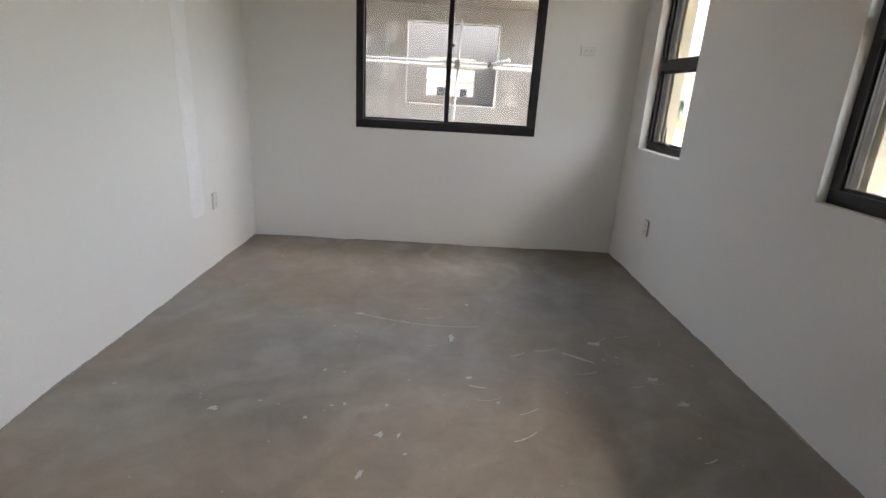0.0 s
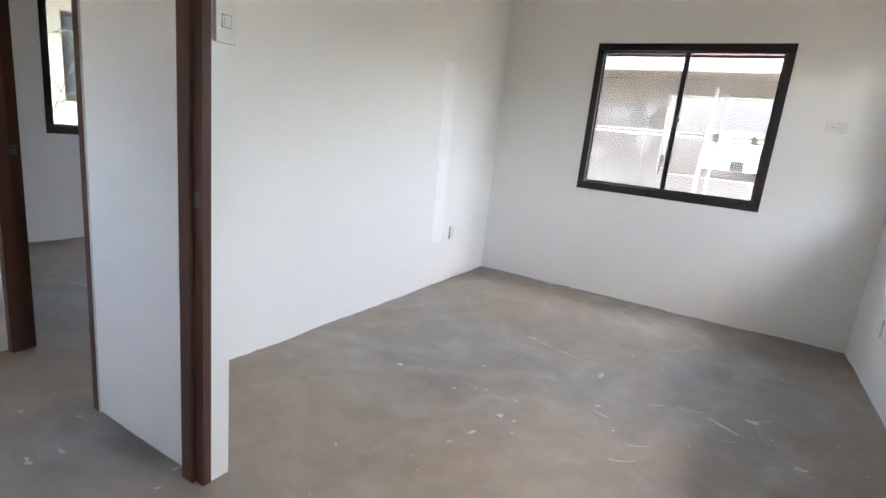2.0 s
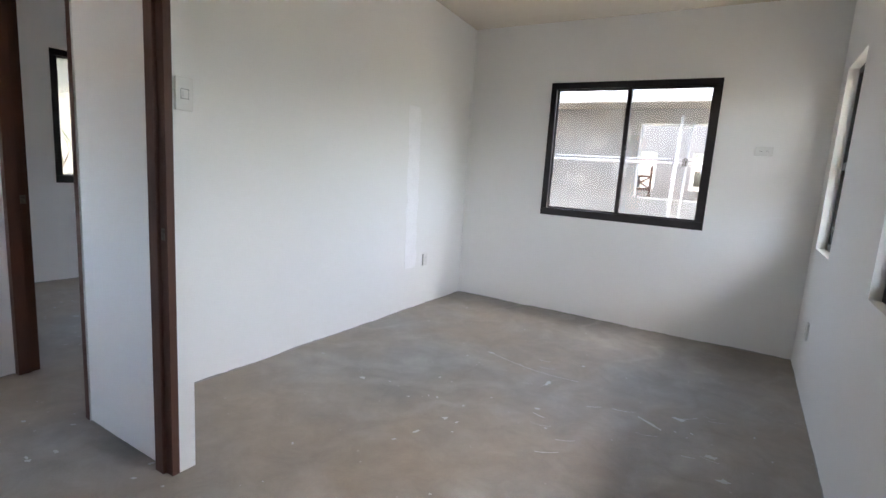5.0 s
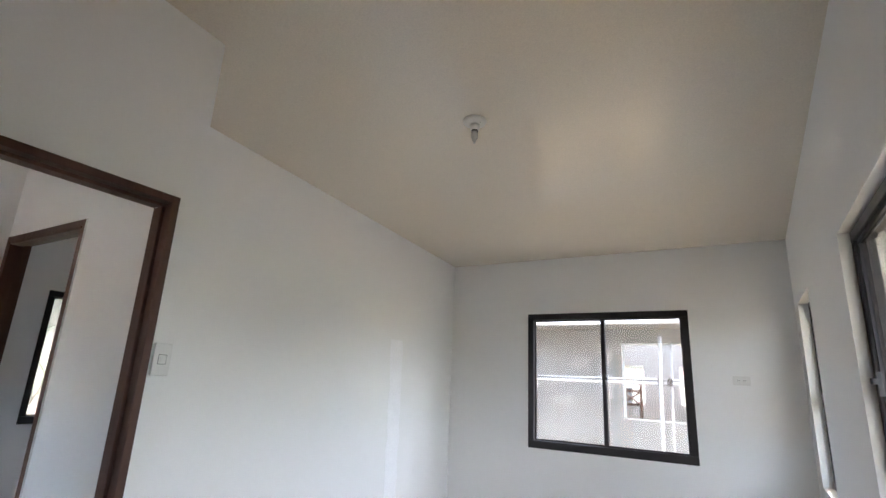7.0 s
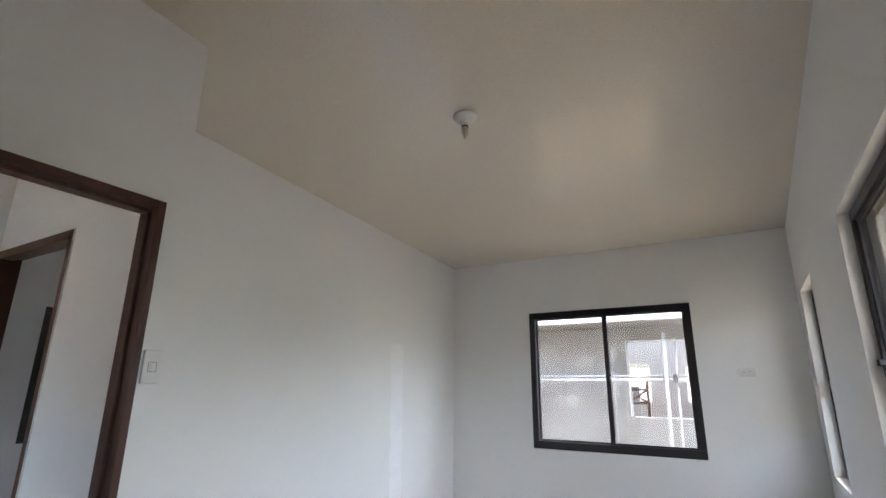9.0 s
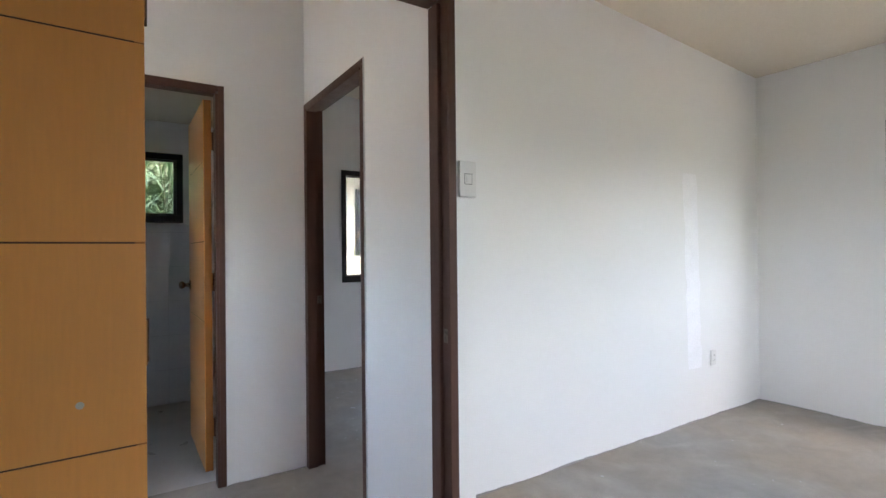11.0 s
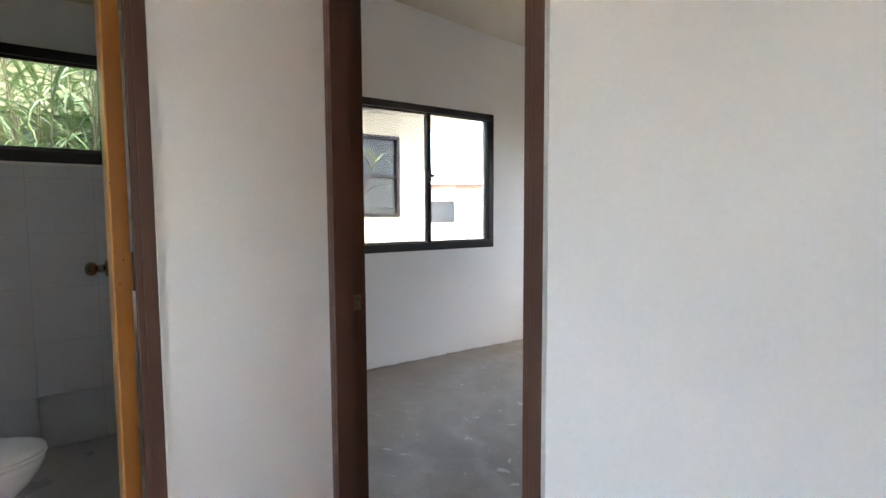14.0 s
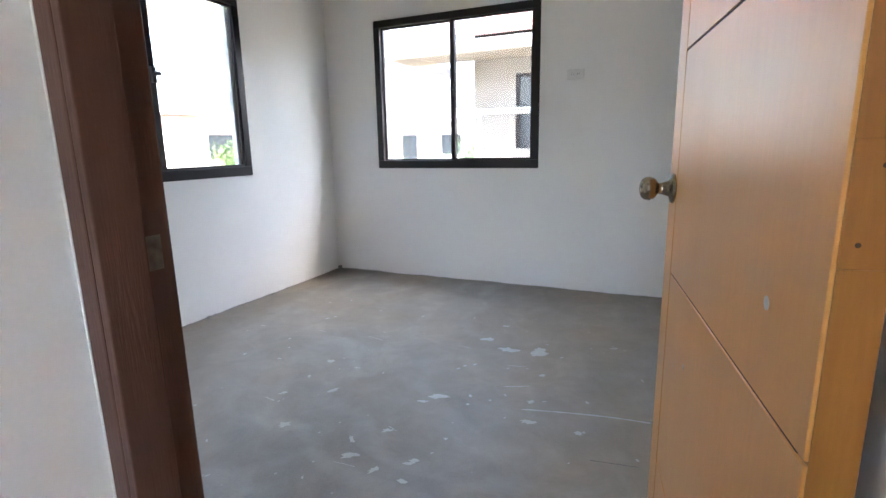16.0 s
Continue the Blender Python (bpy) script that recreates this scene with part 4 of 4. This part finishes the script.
# ---- unfinished house to the north ----
def unfinished_house():
    t = thing("unfinished_house", Matrix.Translation((0, 3.75, G)), "unfinished grey concrete house with bare window openings", "house")
    z = -G
    hole, side_hole = (0.95, 2.26, 1.04 + z, 2.15 + z), (-2.34, -1.15, 1.05 + z, 2.15 + z)
    part("wall", wall("x", 0, 0.15, -3.0, 3.3, 0, 2.75 + z, [hole, side_hole]), M_CONCRETE, t, "patchily plastered block wall")
    part("wall", wall("x", 7.35, 7.5, -3.0, 3.3, 0, 3.6 + z, [(-0.48, 0.10, 1.13 + z, 2.17 + z), (1.03, 2.39, 1.13 + z, 2.17 + z)]), M_GREYIN, t, "grey rendered far wall with window openings")
    # Both openings in this unseen side are added to let light indoors.
    part("wall", wall("y", -3.0, -2.85, 0.15, 7.35, 0, 2.75 + z, [(0.7, 3.4, 0.3 + z, 2.45 + z), (4.0, 6.8, 0.3 + z, 2.45 + z)]), M_CONCRETE, t)
    part("wall", wall("y", 3.15, 3.3, 0.15, 7.35, 0, 2.75 + z), M_CONCRETE, t)
    e, (x0, x1, a, b) = 0.016, hole
    for dims in ((x0 - e, x1 + e, -0.014, 0.162, b - 0.002, b + e), (x0 + 0.05, x1 + e, -0.02, 0.165, a - e, a + 0.002), (x1 - 0.002, x1 + e, -0.013, 0.16, a + 0.003, b - 0.003), (x0 - e * 0.5, x0 + 0.002, -0.013, 0.16, a + 0.003, b - 0.003)):
        part("opening_lip", bevelled(boxes(dims), 0.003), M_FILLER, t, "pale fresh render round the opening")
    x0, x1, a, b = side_hole
    frame_bars = part("window", boxes((x0, x0 + 0.05, 0.03, 0.1, a, b), (x1 - 0.05, x1, 0.03, 0.1, a, b), (x0 + 0.05, x1 - 0.05, 0.03, 0.1, a, a + 0.05), (x0 + 0.05, x1 - 0.05, 0.03, 0.1, b - 0.05, b)), M_BRONZE, t, "dark window frame set in the block wall")
    part("pane", boxes((x0 + 0.05, x1 - 0.05, 0.06, 0.066, a + 0.05, b - 0.05)), M_DARKGLASS, frame_bars)
    random.seed(11)
    for x0, z0, w, h in ((0.55, 1.30, 0.30, 0.42), (0.62, 1.85, 0.22, 0.28), (-0.2, 1.15, 0.4, 0.2), (2.33, 1.05, 0.28, 0.19), (2.33, 1.26, 0.25, 0.18), (0.1, 1.75, 0.4, 0.2), (-0.7, 1.3, 0.3, 0.3), (-1.0, 2.0, 0.35, 0.2), (2.7, 1.6, 0.3, 0.5), (-2.0, 1.95, 0.2, 0.2), (-1.8, 1.2, 0.5, 0.35)):
        bm = bmesh.new()
        n = 22
        ring = []
        for i in range(n):
            a = 2 * math.pi * i / n
            k = max(abs(math.cos(a)), abs(math.sin(a))) ** -0.5 * random.uniform(0.6, 1.15)
            ring.append((x0 + w / 2 + w / 2 * k * math.cos(a), z0 + z + h / 2 + h / 2 * k * math.sin(a)))
        lo = [bm.verts.new((a, -0.001, b)) for a, b in ring]
        hi = [bm.verts.new((a, -0.007, b)) for a, b in ring]
        bm.faces.new(hi)
        for i in range(n):
            bm.faces.new((lo[i], lo[(i + 1) % n], hi[(i + 1) % n], hi[i]))
        bmesh.ops.recalc_face_normals(bm, faces=bm.faces[:])
        part("plaster_patch", bm, M_PATCH, t)
    part("soffit", boxes((-4.1, 3.7, -0.75, -0.002, 2.36 + z + 0.02, 2.36 + z + 0.05)), M_CONCRETE, t)
    part("gutter", bevelled(boxes((-4.15, 3.75, -0.84, -0.72, 2.37 + z, 2.53 + z)), 0.012, 3), M_FASCIA, t, "white painted eaves gutter")
    part("barge_board", bevelled(boxes((-4.2, -4.1, -0.82, 1.8, 2.40 + z, 2.56 + z)), 0.008), M_FASCIA, t)
    roof = part("roof", loft([[(-4.25, -0.86, 2.56 + z), (3.8, -0.86, 2.56 + z), (3.8, 1.8, 3.35 + z), (-4.25, 1.8, 3.35 + z)], [(-4.25, -0.86, 2.60 + z), (3.8, -0.86, 2.60 + z), (3.8, 1.8, 3.40 + z), (-4.25, 1.8, 3.40 + z)]]), M_ROOF, t, "dusty red corrugated roof")
    # Unseen upper slope, added to cut the sky light falling into the rooms.
    part("roof", loft([[(-4.25, 1.8, 3.35 + z), (3.8, 1.8, 3.35 + z), (3.8, 5.4, 4.3 + z), (-4.25, 5.4, 4.3 + z)], [(-4.25, 1.8, 3.40 + z), (3.8, 1.8, 3.40 + z), (3.8, 5.4, 4.35 + z), (-4.25, 5.4, 4.35 + z)]]), M_ROOF, t)
    for i in range(40):
        part("roof_rib", tube((-4.2 + i * 0.2, -0.86, 2.61 + z), (-4.2 + i * 0.2, 1.78, 3.405 + z), 0.018, 6), M_ROOF, roof)
    return t


unfinished_house()


def scaffold():
    t = thing("scaffold", Matrix.Translation((0, 3.28, 0)), "galvanised scaffold pipes tied in front of the unfinished house", "scaffold")
    for z, y, r in ((1.56, 0.0, 0.024), (1.615, 0.06, 0.018)):
        part("ledger", tube((-2.9, y, z), (4.4, y, z + 0.005), r), M_PIPE, t, smooth=True)
    part("standard", tube((1.50, -0.05, G), (1.575, -0.05, 2.22), 0.026), M_PIPE, t, smooth=True)
    part("standard", tube((1.62, 0.09, G), (1.70, 0.09, 2.16), 0.018), M_PIPE, t, smooth=True)
    part("standard", tube((-2.75, 0.02, G), (-2.75, 0.02, 1.62), 0.022), M_PIPE, t, smooth=True)
    part("standard", tube((4.2, 0.02, G), (4.2, 0.02, 2.2), 0.024), M_PIPE, t, smooth=True)
    part("transom", tube((2.05, 0.30, 1.60), (2.30, -0.55, 1.63), 0.026), M_PIPE, t, smooth=True)
    for x in (1.55, 1.67, 2.12):
        part("clamp", bevelled(boxes((x - 0.035, x + 0.035, -0.04, 0.09, 1.535, 1.64)), 0.01), M_STEEL, t)


scaffold()


def trestle():
    t = thing("trestle", Matrix.Translation((-0.19, 10.7, G)), "dark timber trestle inside the unfinished house", "trestle")
    z = -G
    for x in (-0.25, 0.25):
        part("leg", boxes((x - 0.03, x + 0.03, -0.03, 0.03, 0, 1.75 + z)), M_JAMB, t)
    part("rail", boxes((-0.28, 0.28, -0.05, -0.03, 1.42 + z, 1.48 + z)), M_JAMB, t)
    part("rail", boxes((-0.28, 0.28, -0.05, -0.03, 1.06 + z, 1.12 + z)), M_JAMB, t)
    part("brace", tube((-0.25, -0.05, 1.1 + z), (0.25, -0.05, 1.44 + z), 0.03, 6), M_JAMB, t)
    part("brace", tube((-0.25, -0.06, 1.44 + z), (0.25, -0.06, 1.1 + z), 0.03, 6), M_JAMB, t)


trestle()


# ---- neighbouring houses ----
def simple_house(name, m, w, d, h, wallm, roofm, label, openings, gable=None, pitch=0.9, over=0.5):
    """Front at y = 0 looking to -y, centred on x. openings: (x, z, width, height, kind) on the front."""
    t = thing(name, m, label, "house")
    holes = [(x - a / 2, x + a / 2, z, z + b) for x, z, a, b, _ in openings]
    part("wall", wall("x", 0, 0.15, -w / 2, w / 2, 0, h, holes), wallm, t)
    part("wall", wall("x", d - 0.15, d, -w / 2, w / 2, 0, h), wallm, t)
    part("wall", wall("y", -w / 2, -w / 2 + 0.15, 0.15, d - 0.15, 0, h), wallm, t)
    part("wall", wall("y", w / 2 - 0.15, w / 2, 0.15, d - 0.15, 0, h), wallm, t)
    a, b = -w / 2 - over, w / 2 + over
    y0, y1, ym = -over, d + over, d / 2
    part("roof", loft([[(a, y0, h), (b, y0, h), (b, ym, h + pitch), (a, ym, h + pitch)], [(a, y0, h + 0.1), (b, y0, h + 0.1), (b, ym, h + pitch + 0.1), (a, ym, h + pitch + 0.1)]]), roofm, t)
    part("roof", loft([[(a, ym, h + pitch), (b, ym, h + pitch), (b, y1, h), (a, y1, h)], [(a, ym, h + pitch + 0.1), (b, ym, h + pitch + 0.1), (b, y1, h + 0.1), (a, y1, h + 0.1)]]), roofm, t)
    part("fascia", boxes((a, b, y0 - 0.03, y0, h - 0.06, h + 0.14)), M_FASCIA, t)
    for x, z, ww, hh, kind in openings:
        wi = part("door" if kind == "door" else "window", boxes((x - ww / 2, x + ww / 2, 0.02, 0.06, z, z + 0.05), (x - ww / 2, x + ww / 2, 0.02, 0.06, z + hh - 0.05, z + hh),
                  (x - ww / 2, x - ww / 2 + 0.05, 0.02, 0.06, z + 0.05, z + hh - 0.05), (x + ww / 2 - 0.05, x + ww / 2, 0.02, 0.06, z + 0.05, z + hh - 0.05), (x - 0.025, x + 0.025, 0.02, 0.06, z + 0.05, z + hh - 0.05)), M_BRONZE, t)
        part("pane", boxes((x - ww / 2 + 0.05, x + ww / 2 - 0.05, 0.035, 0.045, z + 0.05, z + hh - 0.05)), M_DARKGLASS, wi)
    if gable:
        for x0, x1, mm in gable:
            part("gable_panel", bevelled(boxes((x0, x1, -0.06, -0.002, h - 0.75, h - 0.08)), 0.01), mm, t, "painted gable panel")
    return t


# cream house close to the west
def west_house():
    t = thing("cream_house", Matrix.Translation((-5.0, 0, G)), "cream painted house with a dark framed side window", "house")
    z = -G
    hole = (-1.42, -0.86, 1.19 + z, 2.19 + z)
    part("wall", wall("y", -0.15, 0, -6.4, -0.42, 0, 2.62 + z, [hole, (-4.9, -3.6, 1.0 + z, 2.1 + z)]), M_CREAM, t)
    part("wall", wall("x", -0.57, -0.42, -5.0, -0.15, 0, 2.62 + z), M_CREAM, t)
    part("wall", wall("x", -6.4, -6.25, -5.0, -0.15, 0, 2.62 + z), M_CREAM, t)
    part("wall", wall("y", -5.0, -4.85, -6.25, -0.57, 0, 2.62 + z), M_CREAM, t)
    part("soffit", boxes((-5.6, 0.55, -6.9, 0.1, 2.46 + z, 2.50 + z)), M_FASCIA, t)
    part("gutter", bevelled(boxes((0.52, 0.62, -6.9, 0.12, 2.45 + z, 2.61 + z)), 0.01), M_FASCIA, t)
    part("roof", loft([[(0.62, -6.95, 2.61 + z), (0.62, 0.15, 2.61 + z), (-2.5, 0.15, 3.5 + z), (-2.5, -6.95, 3.5 + z)], [(0.62, -6.95, 2.65 + z), (0.62, 0.15, 2.65 + z), (-2.5, 0.15, 3.55 + z), (-2.5, -6.95, 3.55 + z)]]), M_GREYROOF, t)
    for y0, y1, z0, z1 in (hole, (-4.9, -3.6, 1.0 + z, 2.1 + z)):
        f = 0.045
        w = part("window", boxes((-0.08, 0.012, y0, y1, z0, z0 + f), (-0.08, 0.012, y0, y1, z1 - f, z1), (-0.08, 0.012, y0, y0 + f, z0 + f, z1 - f), (-0.08, 0.012, y1 - f, y1, z0 + f, z1 - f),
                                 (-0.07, 0.004, y0 + f, y1 - f, (z0 + z1) / 2 - 0.02, (z0 + z1) / 2 + 0.02)), M_BRONZE, t)
        part("pane", boxes((-0.045, -0.04, y0 + f, y1 - f, z0 + f, z1 - f)), M_DARKGLASS, w, "dark reflecting glass pane")


west_house()
simple_house("bungalow", Matrix.Translation((-21, 9.5, G)) @ Matrix.Rotation(radians(62), 4, "Z"), 16, 7, 3.1, M_WHITEH, M_GREYROOF,
             "pale bungalow with turquoise and salmon gable panels", [(-5.5, 1.0, 1.2, 1.3, "window"), (-3.2, 0.1, 0.8, 2.1, "door"), (-1.0, 1.1, 0.6, 1.1, "window"), (1.2, 1.1, 1.2, 1.1, "window"), (4.5, 1.1, 1.2, 1.1, "window")],
             [(-6.5, -4.0, M_TEAL), (-3.9, 3.5, M_PINK)])
simple_house("bungalow", Matrix.Translation((-13, 24, G)) @ Matrix.Rotation(radians(25), 4, "Z"), 12, 7, 3.0, M_WHITEH, M_GREYROOF,
             "white bungalow with dark windows beyond the lot", [(-4, 1.0, 1.2, 1.2, "window"), (-1.5, 0.1, 0.9, 2.1, "door"), (1.0, 1.0, 1.2, 1.2, "window"), (4, 1.0, 0.8, 1.2, "window")])
simple_house("bungalow", Matrix.Translation((-8, 52, G)) @ Matrix.Rotation(radians(5), 4, "Z"), 11, 7, 3.2, M_CREAM, M_ROOF,
             "cream bungalow with a red roof beyond the lot", [(-3, 1.0, 1.2, 1.2, "window"), (0, 0.1, 0.9, 2.1, "door"), (3, 1.0, 1.2, 1.2, "window")])
for k, (x, y, r) in enumerate(((62, 20, -85), (66, 38, -70), (60, 2, -92), (70, 58, -60), (64, -16, -97), (48, 70, -40), (30, 62, -20), (16, 74, -8), (6, 66, 3))):
    simple_house("row_house", Matrix.Translation((x, y, G)) @ Matrix.Rotation(radians(r), 4, "Z"), 13 + 2 * (k % 3), 8, 3.2 + 2.2 * (k % 3 == 0), M_WHITEH if k % 2 else M_CREAM, M_GREYROOF if k % 3 else M_ROOF,
                 "pale row house far across the field", [(-4.5, 1.0, 1.4, 1.3, "window"), (-1.6, 0.1, 1.0, 2.1, "door"), (1.5, 1.0, 1.4, 1.3, "window"), (4.6, 1.0, 1.4, 1.3, "window")], pitch=1.4)


# ---- plants ----
def blade(bm, base, direction, length, width, droop, steps=5):
    """A long arching leaf, folded along its middle."""
    p, d = Vector(base), Vector(direction).normalized()
    side = d.cross(Vector((0, 0, 1)))
    side = side.normalized() if side.length > 1e-3 else Vector((1, 0, 0))
    rows = []
    for i in range(steps + 1):
        k = i / steps
        w = width * math.sin(math.pi * min(1, 0.12 + 0.88 * k)) ** 0.7 if i < steps else 0.0008
        n = side.cross(d).normalized()
        rows.append([bm.verts.new(p - side * w), bm.verts.new(p - n * w * 0.5), bm.verts.new(p + side * w)])
        p = p + d * (length / steps)
        d = (d + Vector((0, 0, -droop / steps))).normalized()
    for a, b in zip(rows, rows[1:]):
        bm.faces.new((a[0], a[1], b[1], b[0]))
        bm.faces.new((a[1], a[2], b[2], b[1]))


def reed_clump(x, y, label, seed, height=2.6, count=26, leaves=16):
    random.seed(seed)
    t = thing("tall_grass", Matrix.Translation((x, y, G)), label, "plant")
    stems, leaf = bmesh.new(), bmesh.new()
    for _ in range(count):
        bx, by = random.gauss(0, 0.28), random.gauss(0, 0.45)
        h = height * random.uniform(0.75, 1.15)
        lean = Vector((random.gauss(0, 0.12), random.gauss(0, 0.16), 1)).normalized()
        top = Vector((bx, by, 0)) + lean * h
        box(stems, bx - 0.008, bx + 0.008, by - 0.008, by + 0.008, 0, 0.02)
        r = 0.012
        lo = [stems.verts.new((bx + r * math.cos(a), by + r * math.sin(a), 0)) for a in (0, 2.1, 4.2)]
        hi = [stems.verts.new((top.x + 0.4 * r * math.cos(a), top.y + 0.4 * r * math.sin(a), top.z)) for a in (0, 2.1, 4.2)]
        for i in range(3):
            stems.faces.new((lo[i], lo[(i + 1) % 3], hi[(i + 1) % 3], hi[i]))
        for j in range(leaves):
            k = random.uniform(0.35, 1.0)
            a = random.uniform(0, 6.28)
            blade(leaf, Vector((bx, by, 0)) + lean * h * k, (math.cos(a) * 0.8, math.sin(a) * 0.8, random.uniform(0.5, 1.2)), random.uniform(0.5, 0.95), random.uniform(0.008, 0.016), random.uniform(1.2, 2.4))
    for v in [*stems.verts, *leaf.verts]:
        v.co.x = min(v.co.x, WX - 0.22 - x - random.uniform(0, 0.12))
    part("stems", stems, M_STEM, t)
    part("leaves", leaf, M_PALM, t, "long narrow arching green leaves")
    return t


reed_clump(-4.35, -4.15, "tall grass clump with long arching leaves outside the bathroom", 21, 2.5, 30, 24)
reed_clump(-4.5, -4.5, "leaning clump of tall grass close to the bathroom window", 25, 2.2, 16, 16)
reed_clump(-4.2, -3.75, "dense clump of tall grass with long leaves", 23, 2.35, 32, 24)
reed_clump(-4.45, -3.35, "tall grass clump with drooping green leaves by the cream house", 22, 2.7)


def shrub(x, y, label, seed, height=1.6, spread=1.3, count=900):
    random.seed(seed)
    t = thing("shrub", Matrix.Translation((x, y, G)), label, "shrub", group="shrubs in the field")
    st, lf = bmesh.new(), bmesh.new()
    tips = []
    for _ in range(9):
        a, k = random.uniform(0, 6.28), random.uniform(0.2, 1)
        tip = Vector((math.cos(a) * spread * 0.6 * k, math.sin(a) * spread * 0.6 * k, height * random.uniform(0.6, 0.95)))
        tips.append(tip)
        r = 0.03
        lo = [st.verts.new((r * math.cos(q), r * math.sin(q), 0)) for q in (0, 2.1, 4.2)]
        hi = [st.verts.new(tip + Vector((0.3 * r * math.cos(q), 0.3 * r * math.sin(q), 0))) for q in (0, 2.1, 4.2)]
        for i in range(3):
            st.faces.new((lo[i], lo[(i + 1) % 3], hi[(i + 1) % 3], hi[i]))
    for _ in range(count):
        c = random.choice(tips)
        p = c * random.uniform(0.35, 1.05) + Vector((random.gauss(0, 0.22), random.gauss(0, 0.22), random.gauss(0, 0.16))) * spread * 0.6
        p.z = max(p.z, 0.08)
        u = Vector((random.gauss(0, 1), random.gauss(0, 1), random.gauss(0, 1))).normalized()
        w = u.orthogonal().normalized()
        s = random.uniform(0.05, 0.11)
        lf.faces.new([lf.verts.new(p - u * s), lf.verts.new(p + w * s * 0.45), lf.verts.new(p + u * s), lf.verts.new(p - w * s * 0.45)])
    part("stems", st, M_STEM, t)
    part("foliage", lf, M_LEAVES, t)
    return t


random.seed(31)
proto = [shrub(24 + 3 * k, 6 + 4 * k, "green leafy shrub in the grassy field", 40 + k, 1.3 + 0.3 * k, 1.4 + 0.3 * k) for k in range(3)]
for k in range(34):
    copy_thing(proto[k % 3], pose(random.uniform(19, 52), random.uniform(-30, 55), G + 0.02, 0, 0, random.uniform(0, 360)))
for x, y in ((-6.5, 16.5), (-8.0, 17.5), (-5.2, 19.0), (-13.5, 17.0), (-18.5, 13.5)):
    copy_thing(proto[2], pose(x, y, G, 0, 0, random.uniform(0, 360)))
